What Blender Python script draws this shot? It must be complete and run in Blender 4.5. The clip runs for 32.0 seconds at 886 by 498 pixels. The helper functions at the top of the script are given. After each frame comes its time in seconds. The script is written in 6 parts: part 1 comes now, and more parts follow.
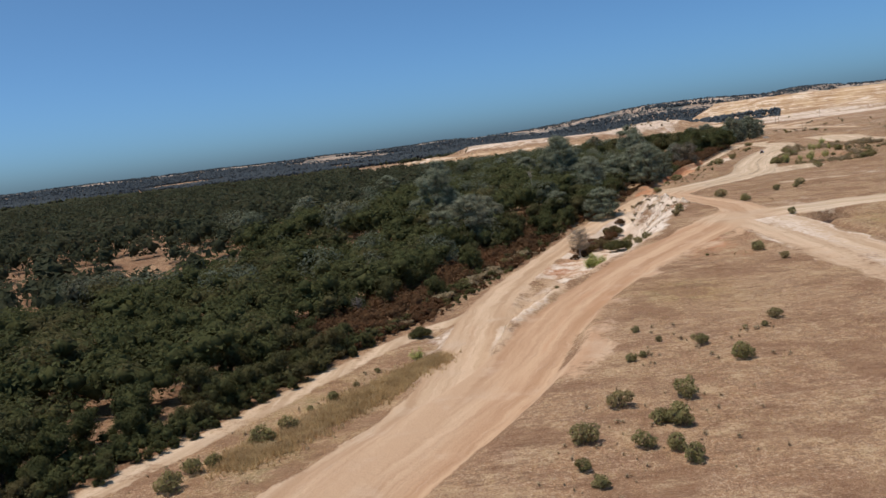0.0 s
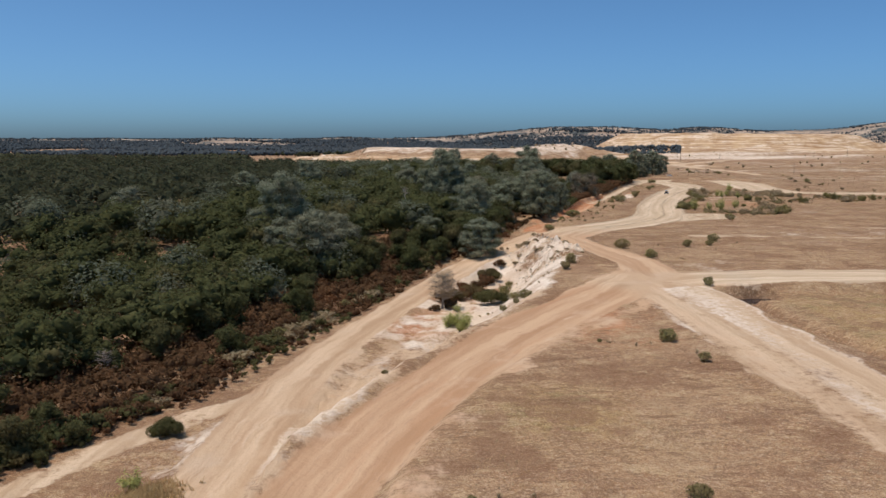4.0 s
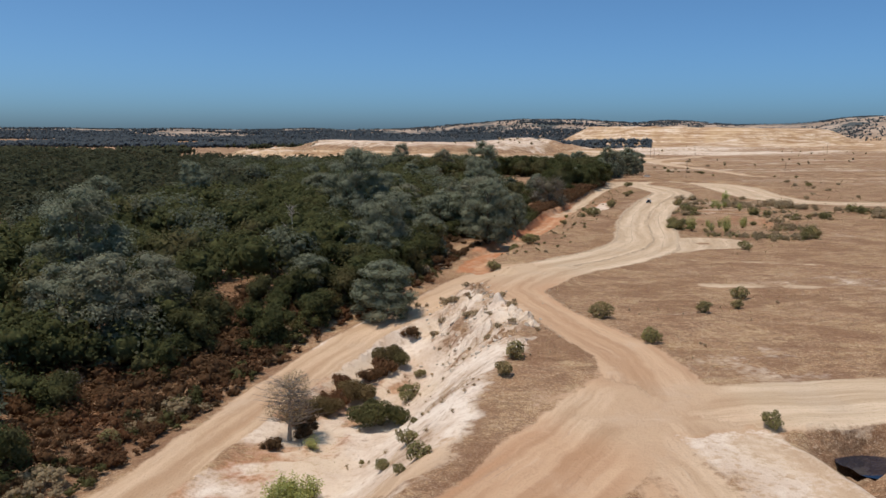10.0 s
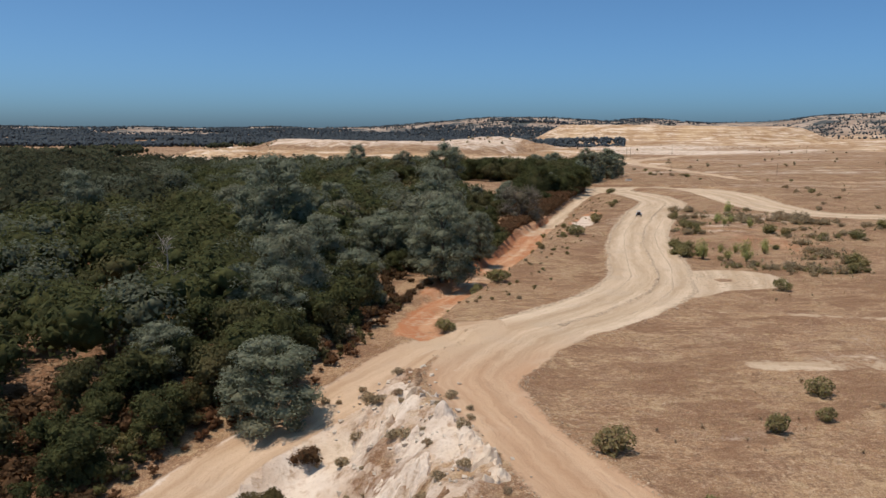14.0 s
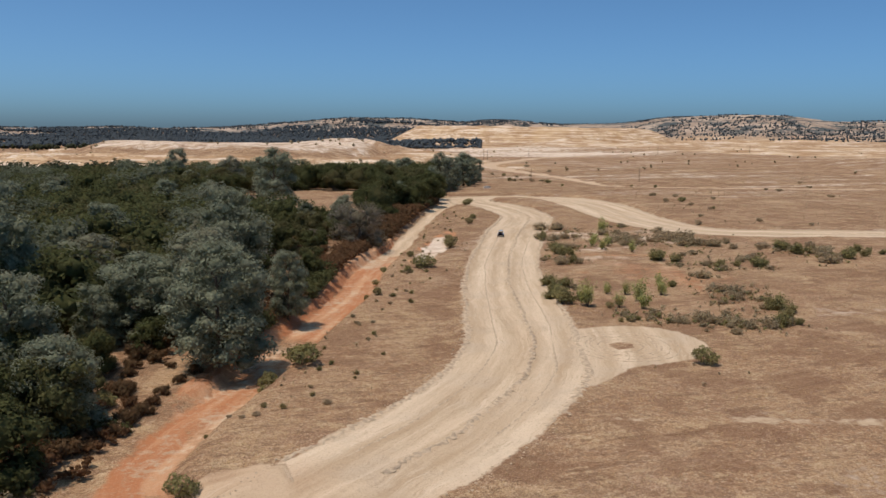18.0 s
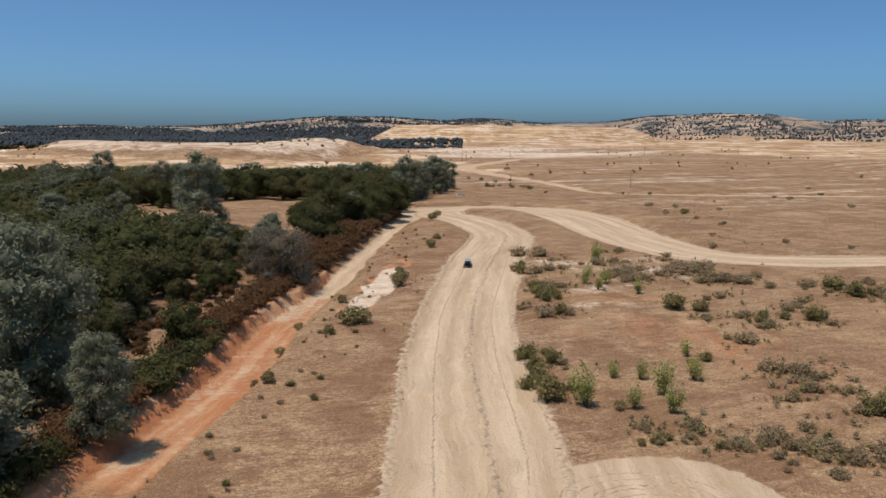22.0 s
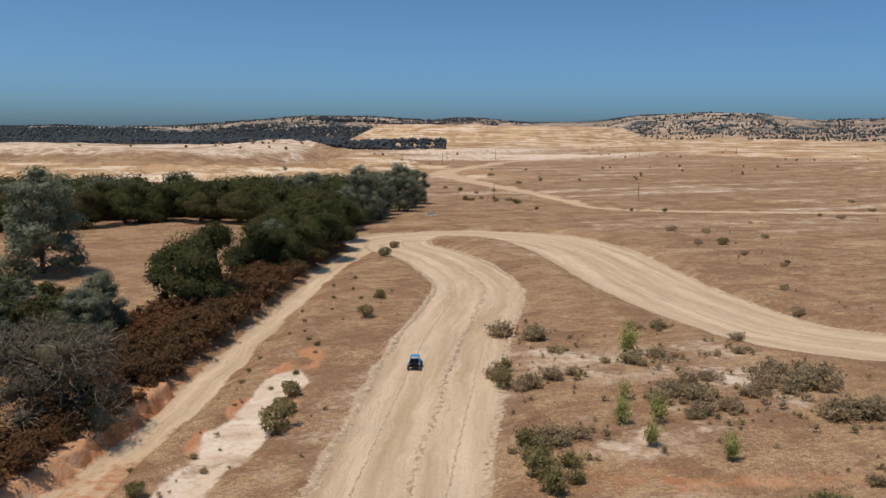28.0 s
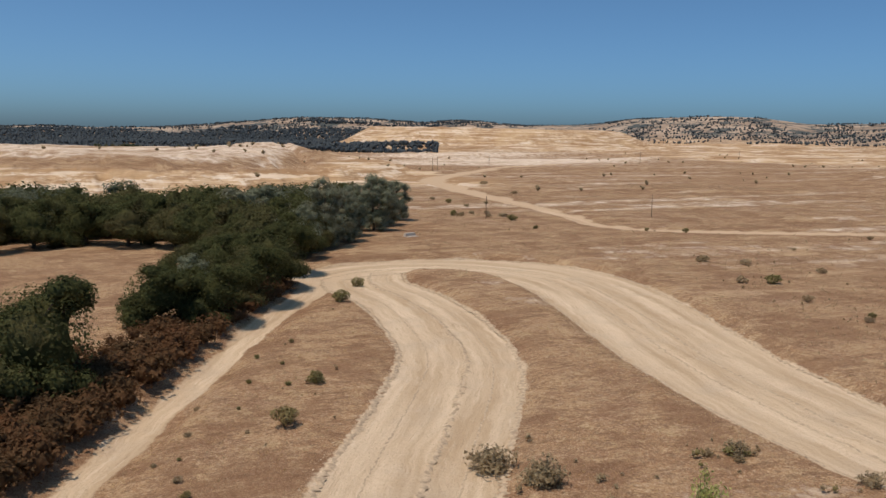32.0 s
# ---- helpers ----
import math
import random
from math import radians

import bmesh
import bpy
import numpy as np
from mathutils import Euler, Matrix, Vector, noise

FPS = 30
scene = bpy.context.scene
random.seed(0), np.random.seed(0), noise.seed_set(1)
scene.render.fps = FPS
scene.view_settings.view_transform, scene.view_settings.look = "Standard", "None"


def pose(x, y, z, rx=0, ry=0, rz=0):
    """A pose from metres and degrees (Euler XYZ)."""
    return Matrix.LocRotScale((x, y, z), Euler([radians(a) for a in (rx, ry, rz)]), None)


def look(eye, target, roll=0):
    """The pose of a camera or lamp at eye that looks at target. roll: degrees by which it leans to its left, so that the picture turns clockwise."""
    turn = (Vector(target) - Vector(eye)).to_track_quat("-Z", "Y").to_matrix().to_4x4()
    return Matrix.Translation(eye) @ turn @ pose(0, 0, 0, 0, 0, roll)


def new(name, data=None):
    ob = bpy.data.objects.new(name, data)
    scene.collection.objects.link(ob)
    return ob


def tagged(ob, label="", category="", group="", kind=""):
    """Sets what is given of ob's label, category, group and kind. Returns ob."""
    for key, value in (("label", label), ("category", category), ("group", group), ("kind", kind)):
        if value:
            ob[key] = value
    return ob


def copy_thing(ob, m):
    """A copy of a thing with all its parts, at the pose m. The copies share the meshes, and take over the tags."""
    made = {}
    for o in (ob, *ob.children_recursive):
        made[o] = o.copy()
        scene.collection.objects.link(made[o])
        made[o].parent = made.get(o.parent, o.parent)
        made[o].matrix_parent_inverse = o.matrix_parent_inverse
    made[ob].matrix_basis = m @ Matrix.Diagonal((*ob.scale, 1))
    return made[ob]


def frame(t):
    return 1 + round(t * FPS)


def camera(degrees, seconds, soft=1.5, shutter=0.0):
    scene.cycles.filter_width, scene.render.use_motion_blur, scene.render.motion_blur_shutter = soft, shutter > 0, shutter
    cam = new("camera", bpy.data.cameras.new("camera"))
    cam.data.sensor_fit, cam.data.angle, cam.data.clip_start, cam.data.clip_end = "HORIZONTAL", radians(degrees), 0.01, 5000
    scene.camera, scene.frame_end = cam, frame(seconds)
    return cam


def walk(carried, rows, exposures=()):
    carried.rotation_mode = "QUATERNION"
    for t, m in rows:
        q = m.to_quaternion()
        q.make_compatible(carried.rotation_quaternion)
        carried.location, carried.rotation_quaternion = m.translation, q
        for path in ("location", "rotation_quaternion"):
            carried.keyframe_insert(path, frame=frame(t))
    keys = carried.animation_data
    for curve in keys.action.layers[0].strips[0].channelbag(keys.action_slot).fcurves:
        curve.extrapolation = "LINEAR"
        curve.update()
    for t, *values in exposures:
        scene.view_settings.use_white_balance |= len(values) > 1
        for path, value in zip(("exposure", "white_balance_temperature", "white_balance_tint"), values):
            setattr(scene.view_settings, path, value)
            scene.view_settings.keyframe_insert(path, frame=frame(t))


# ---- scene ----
cam = camera(55.8, 32.0)
METRES, EYE, TILT, LEAN, TURN = 440.0, 27.0, -7.2, 6.9, 0.0
ROWS = [
    (0.0, 0.0, 0.0, 0.0, 0.0, 0.0, -0.0),
    (0.5, 0.0033, 0.0156, 0.0024, -4.43, 0.48, -5.2),
    (1.0, 0.0071, 0.0313, 0.0049, -4.84, 0.5, -5.88),
    (1.5, 0.0113, 0.047, 0.0075, -5.07, 0.51, -5.92),
    (2.0, 0.0155, 0.0616, 0.01, -5.64, 0.55, -5.88),
    (2.5, 0.0204, 0.0772, 0.0128, -6.24, 0.57, -5.88),
    (3.0, 0.0251, 0.0917, 0.0155, -6.52, 0.57, -5.92),
    (3.5, 0.0302, 0.1072, 0.0183, -6.74, 0.55, -5.94),
    (5.5, 0.0507, 0.1686, 0.0301, -7.88, 0.42, -5.99),
    (6.0, 0.0555, 0.184, 0.0329, -8.05, 0.38, -5.97),
    (6.5, 0.0602, 0.1993, 0.0358, -8.23, 0.36, -5.98),
    (7.0, 0.0649, 0.2147, 0.0385, -8.4, 0.31, -6.03),
    (7.5, 0.0695, 0.2302, 0.0412, -8.54, 0.29, -6.03),
    (8.0, 0.0741, 0.2454, 0.044, -8.67, 0.24, -6.03),
    (8.5, 0.0785, 0.2602, 0.0467, -8.8, 0.22, -6.04),
    (9.0, 0.0828, 0.2754, 0.0495, -8.92, 0.2, -6.04),
    (9.5, 0.0869, 0.2907, 0.0521, -9.05, 0.19, -6.03),
    (10.0, 0.0911, 0.3061, 0.0547, -9.15, 0.18, -6.03),
    (10.5, 0.0952, 0.3214, 0.0575, -9.23, 0.15, -6.02),
    (11.0, 0.0992, 0.3368, 0.0601, -9.32, 0.14, -6.03),
    (11.5, 0.1033, 0.3519, 0.0627, -9.4, 0.12, -6.03),
    (12.0, 0.1073, 0.3672, 0.0653, -9.49, 0.12, -6.04),
    (12.5, 0.1113, 0.3822, 0.0679, -9.57, 0.1, -6.05),
    (13.0, 0.1154, 0.397, 0.0707, -9.63, 0.09, -6.08),
    (13.5, 0.1195, 0.412, 0.0734, -10.29, 0.15, -5.38),
    (14.0, 0.1233, 0.4271, 0.0759, -11.08, 0.24, -5.75),
    (14.5, 0.1274, 0.4418, 0.0786, -14.91, 0.62, -3.44),
    (15.0, 0.1319, 0.4564, 0.0813, -19.21, 1.01, -3.89),
    (15.5, 0.1371, 0.4709, 0.0842, -19.38, 1.03, -4.53),
    (17.5, 0.1627, 0.5283, 0.0956, -20.18, 1.09, -4.49),
    (18.0, 0.1698, 0.5423, 0.0983, -20.6, 1.12, -4.45),
    (18.5, 0.1775, 0.5569, 0.1012, -20.84, 1.12, -4.41),
    (19.0, 0.1846, 0.5705, 0.1041, -20.95, 1.11, -4.4),
    (19.5, 0.1917, 0.5838, 0.1069, -21.16, 1.1, -4.39),
    (20.0, 0.1988, 0.5973, 0.1097, -21.25, 1.11, -4.38),
    (20.5, 0.2058, 0.6105, 0.1123, -21.39, 1.12, -4.34),
    (21.0, 0.2127, 0.6237, 0.115, -21.51, 1.11, -4.32),
    (21.5, 0.2197, 0.6369, 0.1177, -21.62, 1.13, -4.31),
    (22.0, 0.2266, 0.6499, 0.1204, -21.74, 1.14, -4.28),
    (22.5, 0.2334, 0.6629, 0.1231, -21.82, 1.16, -4.28),
    (23.0, 0.2403, 0.6761, 0.1258, -21.9, 1.17, -4.25),
    (23.5, 0.2471, 0.6892, 0.1286, -21.97, 1.18, -4.24),
    (24.0, 0.2539, 0.7023, 0.1313, -22.05, 1.19, -4.24),
    (24.5, 0.2608, 0.7154, 0.1341, -22.12, 1.18, -4.2),
    (25.0, 0.2676, 0.7287, 0.1369, -22.19, 1.17, -4.17),
    (25.5, 0.2743, 0.7422, 0.1397, -22.27, 1.18, -4.16),
    (27.5, 0.3007, 0.7971, 0.1507, -22.56, 1.17, -4.08),
    (28.0, 0.3076, 0.8108, 0.1534, -22.62, 1.16, -4.07),
    (28.5, 0.3145, 0.8246, 0.1561, -22.66, 1.15, -4.05),
    (29.0, 0.3213, 0.8381, 0.1589, -22.71, 1.14, -4.05),
    (29.5, 0.3281, 0.8518, 0.1617, -22.76, 1.13, -4.03),
    (30.0, 0.3349, 0.8655, 0.1644, -22.8, 1.13, -4.03),
    (30.5, 0.3417, 0.8791, 0.1672, -22.84, 1.11, -4.03),
    (31.0, 0.3483, 0.8928, 0.1701, -22.9, 1.29, -4.04),
    (31.5, 0.3538, 0.9042, 0.1732, -22.98, 1.41, -4.19),
    (32.0, 0.3578, 0.9126, 0.1749, -23.05, 1.33, -4.34),
]
walk(cam, [(t, pose(0, 0, EYE, TILT, LEAN, TURN) @ pose(METRES * x, METRES * y, METRES * z, 90 + pitch, roll, yaw)) for t, x, y, z, yaw, pitch, roll in ROWS],
     exposures=[(0.0, 0.16, 6500, 10), (13.0, 0.13, 6600, 10), (24.0, 0.06, 6800, 10), (32.0, 0.0, 6900, 10)])

# ---- sky and sun ----
SUN_EL, SUN_AZ = radians(72), radians(-100)   # azimuth from +y towards +x
world = bpy.data.worlds.new("sky")
world.use_nodes = True
scene.world = world
wn = world.node_tree.nodes
sky = wn.new("ShaderNodeTexSky")
sky.sky_type, sky.sun_disc = "NISHITA", False
sky.sun_elevation, sky.sun_rotation = SUN_EL, SUN_AZ
sky.altitude, sky.air_density, sky.dust_density, sky.ozone_density = 1000, 0.45, 4.0, 7.0
tint = wn.new("ShaderNodeMix")
tint.data_type, tint.blend_type = "RGBA", "MULTIPLY"
tint.inputs[0].default_value, tint.inputs[7].default_value = 1.0, (0.70, 1.0, 1.02, 1)
world.node_tree.links.new(sky.outputs[0], tint.inputs[6])
world.node_tree.links.new(tint.outputs[2], wn["Background"].inputs[0])
wn["Background"].inputs[1].default_value = 0.14
sun = new("sun", bpy.data.lights.new("sun", "SUN"))
sun.data.energy, sun.data.angle, sun.data.color = 2.85, radians(0.53), (1.0, 0.827, 0.708)
to_sun = Vector((math.sin(SUN_AZ) * math.cos(SUN_EL), math.cos(SUN_AZ) * math.cos(SUN_EL), math.sin(SUN_EL)))
sun.matrix_world = look(to_sun * 300, (0, 0, 0))


# ---- materials ----
class Nodes:
    """Short spelling of a node tree."""
    def __init__(self, name, rough=0.9, spec=0.2, metal=0.0):
        self.mat = bpy.data.materials.new(name)
        self.mat.use_nodes = True
        self.t = self.mat.node_tree
        self.out = self.t.nodes["Principled BSDF"]
        self.out.inputs["Roughness"].default_value = rough
        self.out.inputs["Specular IOR Level"].default_value = spec
        self.out.inputs["Metallic"].default_value = metal

    def put(self, kind, ins=(), **attrs):
        n = self.t.nodes.new(kind)
        for k, v in attrs.items():
            setattr(n, k, v)
        for k, v in dict(ins).items():
            self.feed(n.inputs[k], v)
        return n

    def feed(self, socket, v):
        if isinstance(v, bpy.types.NodeSocket):
            self.t.links.new(v, socket)
        elif isinstance(v, tuple) and len(v) == 3 and socket.type == "RGBA":
            socket.default_value = (*v, 1)
        else:
            socket.default_value = v

    def math(self, op, a, b=0.0, c=0.0):
        return self.put("ShaderNodeMath", {0: a, 1: b, 2: c}, operation=op).outputs[0]

    def attr(self, name):
        return self.put("ShaderNodeAttribute", attribute_name=name).outputs["Fac"]

    def where(self):
        return self.put("ShaderNodeNewGeometry").outputs["Position"]

    def noise(self, vec, scale, detail=3.0, rough=0.6):
        return self.put("ShaderNodeTexNoise", {"Vector": vec, "Scale": scale, "Detail": detail, "Roughness": rough}).outputs["Fac"]

    def step(self, v, lo, hi, a=0.0, b=1.0):
        return self.put("ShaderNodeMapRange", {"Value": v, "From Min": lo, "From Max": hi, "To Min": a, "To Max": b}, interpolation_type="SMOOTHSTEP").outputs[0]

    def mix(self, fac, a, b, blend="MIX"):
        n = self.put("ShaderNodeMix", data_type="RGBA", blend_type=blend)
        self.feed(n.inputs[0], fac), self.feed(n.inputs[6], a), self.feed(n.inputs[7], b)
        return n.outputs[2]

    def done(self, colour, bump=None, depth=0.1, strength=0.6):
        self.feed(self.out.inputs["Base Color"], colour)
        if bump is not None:
            b = self.put("ShaderNodeBump", {"Height": bump, "Distance": depth, "Strength": strength})
            self.t.links.new(b.outputs[0], self.out.inputs["Normal"])
        return self.mat


def earth_material():
    m = Nodes("earth", 0.95, 0.1)
    p = m.where()
    big, mid, fine, grit = m.noise(p, 0.018, 5), m.noise(p, 0.12, 4), m.noise(p, 0.9, 4, 0.7), m.noise(p, 4.0, 3, 0.7)
    # dry grass, with paler straw and bare brown soil
    tuft, blotch = m.noise(p, 0.45, 6, 0.75), m.noise(p, 0.05, 5, 0.65)
    grass = m.mix(m.step(blotch, 0.42, 0.58), (0.325, 0.181, 0.094), (0.395, 0.246, 0.132))
    grass = m.mix(m.step(mid, 0.50, 0.70, 0.0, 0.8), grass, (0.48, 0.335, 0.192))
    grass = m.mix(m.step(m.noise(p, 0.085, 6, 0.7), 0.52, 0.64, 0.0, 0.8), grass, (0.265, 0.140, 0.080))
    grass = m.mix(m.step(tuft, 0.46, 0.70, 0.0, 0.75), grass, (0.20, 0.118, 0.070))
    grass = m.mix(m.step(fine, 0.50, 0.64, 0.0, 0.7), grass, (0.205, 0.120, 0.072))
    clump = m.noise(p, 0.24, 6, 0.72)
    grass = m.mix(m.step(clump, 0.52, 0.62, 0.0, 0.75), grass, (0.235, 0.122, 0.070))
    grass = m.mix(m.step(clump, 0.46, 0.37, 0.0, 0.7), grass, (0.52, 0.375, 0.21))
    # worn lines across the outer plain
    place = m.put("ShaderNodeSeparateXYZ", {0: p})
    outer = m.step(m.math("ADD", place.outputs[0], place.outputs[1]), 720, 900)
    bands = m.noise(m.put("ShaderNodeMapping", {"Vector": p, "Rotation": (0, 0, 0.38), "Scale": (0.22, 1.0, 1.0)}).outputs[0], 0.09, 7, 0.76)
    grass = m.mix(m.math("MULTIPLY", outer, m.step(bands, 0.51, 0.60, 0.0, 0.65)), grass, (0.235, 0.135, 0.070))
    grass = m.mix(m.math("MULTIPLY", outer, m.step(bands, 0.475, 0.38, 0.0, 0.7)), grass, (0.60, 0.43, 0.255))
    wisp = m.noise(p, 1.3, 5, 0.8)
    grass = m.mix(m.step(wisp, 0.54, 0.66, 0.0, 0.7), grass, (0.54, 0.40, 0.26))
    grass = m.mix(m.step(big, 0.55, 0.7, 0.0, 0.5), grass, (0.44, 0.31, 0.21))
    lush = m.mix(m.step(mid, 0.42, 0.62), (0.40, 0.27, 0.10), (0.22, 0.20, 0.07))
    grass = m.mix(m.math("MULTIPLY", m.attr("lush"), m.step(tuft, 0.35, 0.6)), grass, lush)
    grass = m.mix(m.step(grit, 0.47, 0.66, 0.0, 0.5), grass, (0.56, 0.40, 0.245))
    # worn pale earth of the roads, streaked along the way they run
    sway = m.math("MULTIPLY", m.math("SUBTRACT", mid, 0.5), 3.0)
    run = m.put("ShaderNodeCombineXYZ", {0: m.math("ADD", m.attr("across"), sway), 1: m.math("MULTIPLY", m.attr("along"), 0.05)}).outputs[0]
    patchy = m.step(m.noise(p, 0.16, 3), 0.4, 0.62)
    seam = m.attr("seam")

    def calm(v):
        return m.math("ADD", m.math("MULTIPLY", v, m.math("SUBTRACT", 1.0, seam)), m.math("MULTIPLY", seam, 0.5))
    streak, ruts = calm(m.noise(run, 0.30, 5, 0.6)), calm(m.noise(run, 1.3, 4, 0.65))
    road = m.mix(m.step(streak, 0.32, 0.68), (0.47, 0.345, 0.22), (0.70, 0.56, 0.40))
    road = m.mix(m.math("MULTIPLY", patchy, m.step(ruts, 0.5, 0.75, 0.0, 0.5)), road, (0.80, 0.68, 0.52))
    road = m.mix(m.step(mid, 0.45, 0.75, 0.0, 0.55), road, (0.52, 0.42, 0.31))
    road = m.mix(m.step(fine, 0.55, 0.8, 0.0, 0.3), road, (0.40, 0.28, 0.18))
    road = m.mix(m.step(grit, 0.56, 0.68, 0.0, 0.55), road, (0.34, 0.245, 0.16))
    road = m.mix(m.math("MULTIPLY", patchy, m.step(calm(m.noise(run, 3.2, 3, 0.7)), 0.54, 0.66, 0.0, 0.6)), road, (0.38, 0.275, 0.175))
    tan = m.mix(m.step(streak, 0.34, 0.66), (0.43, 0.26, 0.15), (0.58, 0.395, 0.25))
    tan = m.mix(m.math("MULTIPLY", patchy, m.step(ruts, 0.54, 0.72, 0.0, 0.7)), tan, (0.66, 0.50, 0.36))
    tan = m.mix(m.step(calm(m.noise(run, 0.16, 3)), 0.54, 0.64, 0.0, 0.6), tan, (0.50, 0.285, 0.16))
    tan = m.mix(m.math("MULTIPLY", patchy, m.step(calm(m.noise(run, 2.6, 3, 0.7)), 0.54, 0.66, 0.0, 0.6)), tan, (0.36, 0.215, 0.125))
    tan = m.mix(m.step(mid, 0.55, 0.72, 0.0, 0.5), tan, (0.60, 0.44, 0.31))
    road = m.mix(m.attr("tan"), road, tan)
    clay = m.mix(m.step(streak, 0.42, 0.58), (0.45, 0.19, 0.088), (0.56, 0.32, 0.178))
    clay = m.mix(m.step(mid, 0.52, 0.70, 0.0, 0.4), clay, (0.60, 0.43, 0.29))
    clay = m.mix(m.step(fine, 0.45, 0.75, 0.0, 0.6), clay, (0.36, 0.15, 0.065))
    pale = m.mix(m.step(mid, 0.35, 0.65), (0.62, 0.49, 0.37), (0.80, 0.705, 0.59))
    pale = m.mix(m.step(fine, 0.46, 0.70, 0.0, 0.45), pale, (0.52, 0.37, 0.25))
    pale = m.mix(m.step(m.noise(p, 0.06, 3), 0.52, 0.66, 0.0, 0.6), pale, (0.60, 0.45, 0.29))
    pale = m.mix(m.step(tuft, 0.54, 0.66, 0.0, 0.5), pale, (0.42, 0.29, 0.18))
    far = m.noise(m.put("ShaderNodeMapping", {"Vector": p, "Scale": (0.5, 1.0, 2.0)}).outputs[0], 0.03, 6, 0.7)
    dune = m.mix(m.step(far, 0.42, 0.56), (0.42, 0.27, 0.15), (0.60, 0.44, 0.28))
    dune = m.mix(m.step(far, 0.56, 0.66), dune, (0.80, 0.71, 0.60))
    gully = m.noise(m.put("ShaderNodeMapping", {"Vector": p, "Scale": (1.0, 0.25, 1.0)}).outputs[0], 0.10, 5, 0.75)
    dune = m.mix(m.step(gully, 0.51, 0.60, 0.0, 0.8), dune, (0.36, 0.225, 0.12))
    dune = m.mix(m.step(gully, 0.42, 0.32, 0.0, 0.7), dune, (0.74, 0.67, 0.57))
    strata = m.noise(m.put("ShaderNodeMapping", {"Vector": p, "Scale": (0.012, 0.012, 0.45)}).outputs[0], 1.0, 4, 0.7)
    dune = m.mix(m.step(strata, 0.53, 0.58, 0.0, 0.8), dune, (0.76, 0.64, 0.50))
    dune = m.mix(m.step(strata, 0.47, 0.42, 0.0, 0.8), dune, (0.33, 0.20, 0.105))
    dune = m.mix(m.step(m.noise(p, 0.012, 4), 0.5, 0.62, 0.0, 0.5), dune, (0.56, 0.39, 0.22))
    litter = m.mix(m.step(fine, 0.4, 0.65), (0.19, 0.108, 0.060), (0.33, 0.19, 0.105))
    ragged = m.math("MULTIPLY", m.math("SUBTRACT", m.math("ADD", fine, mid), 1.0), 0.9)

    def mask(name, sharp=0.16):
        return m.step(m.math("ADD", m.attr(name), ragged), 0.5 - sharp, 0.5 + sharp)
    c = m.mix(mask("litter", 0.3), grass, litter)
    combed = m.noise(m.put("ShaderNodeMapping", {"Vector": p, "Rotation": (0, 0, 0.30), "Scale": (0.62, 1.0, 1.0)}).outputs[0], 0.9, 6, 0.85)
    c = m.mix(m.math("MULTIPLY", patchy, m.step(combed, 0.52, 0.62, 0.0, 0.55)), c, m.mix(0.6, c, (0.12, 0.072, 0.042)))
    c = m.mix(m.math("MULTIPLY", patchy, m.step(combed, 0.46, 0.36, 0.0, 0.5)), c, m.mix(0.6, c, (0.74, 0.56, 0.36)))
    speck = m.noise(p, 2.2, 5, 0.85)
    c = m.mix(m.step(speck, 0.525, 0.60, 0.0, 0.8), c, m.mix(0.65, c, (0.13, 0.08, 0.048)))
    c = m.mix(m.step(speck, 0.465, 0.39, 0.0, 0.65), c, m.mix(0.6, c, (0.80, 0.64, 0.45)))
    patch, wisps = m.noise(p, 0.075, 7, 0.72), m.noise(m.put("ShaderNodeMapping", {"Vector": p, "Rotation": (0, 0, 0.9), "Scale": (0.25, 1.0, 1.0)}).outputs[0], 0.55, 7, 0.8)
    c = m.mix(m.step(patch, 0.48, 0.57, 0.0, 0.72), c, (0.220, 0.118, 0.066))
    c = m.mix(m.step(patch, 0.44, 0.32, 0.0, 0.45), c, (0.42, 0.285, 0.165))
    c = m.mix(m.step(wisps, 0.54, 0.64, 0.0, 0.5), c, (0.50, 0.365, 0.22))
    c = m.mix(m.step(wisps, 0.46, 0.38, 0.0, 0.7), c, (0.175, 0.095, 0.054))
    stalk = m.noise(p, 6.5, 4, 0.8)
    c = m.mix(m.step(stalk, 0.52, 0.60, 0.0, 0.7), c, (0.13, 0.078, 0.046))
    c = m.mix(m.step(stalk, 0.45, 0.37, 0.0, 0.45), c, (0.56, 0.42, 0.27))
    c = m.mix(mask("clay", 0.2), c, clay)
    c = m.mix(mask("pale", 0.2), c, pale)
    c = m.mix(m.step(grit, 0.56, 0.68, 0.0, 0.4), c, m.mix(0.5, c, (0.16, 0.10, 0.06)))
    c = m.mix(m.step(grit, 0.44, 0.32, 0.0, 0.35), c, m.mix(0.5, c, (0.80, 0.68, 0.52)))
    c = m.mix(mask("dune", 0.3), c, dune)
    thicket = m.noise(m.put("ShaderNodeMapping", {"Vector": p, "Rotation": (0, 0, 0.38), "Scale": (0.7, 1.0, 1.0)}).outputs[0], 0.014, 6, 0.8)
    c = m.mix(m.attr("scrub"), c, m.mix(m.step(m.noise(p, 0.008, 5, 0.7), 0.4, 0.6), (0.31, 0.235, 0.175), (0.46, 0.365, 0.28)))
    c = m.mix(m.math("MULTIPLY", m.attr("scrub"), m.step(thicket, 0.50, 0.47)), c, m.mix(m.step(m.noise(p, 0.03, 5, 0.7), 0.42, 0.6), (0.070, 0.086, 0.088), (0.12, 0.125, 0.115)))
    c = m.mix(mask("road"), c, road)
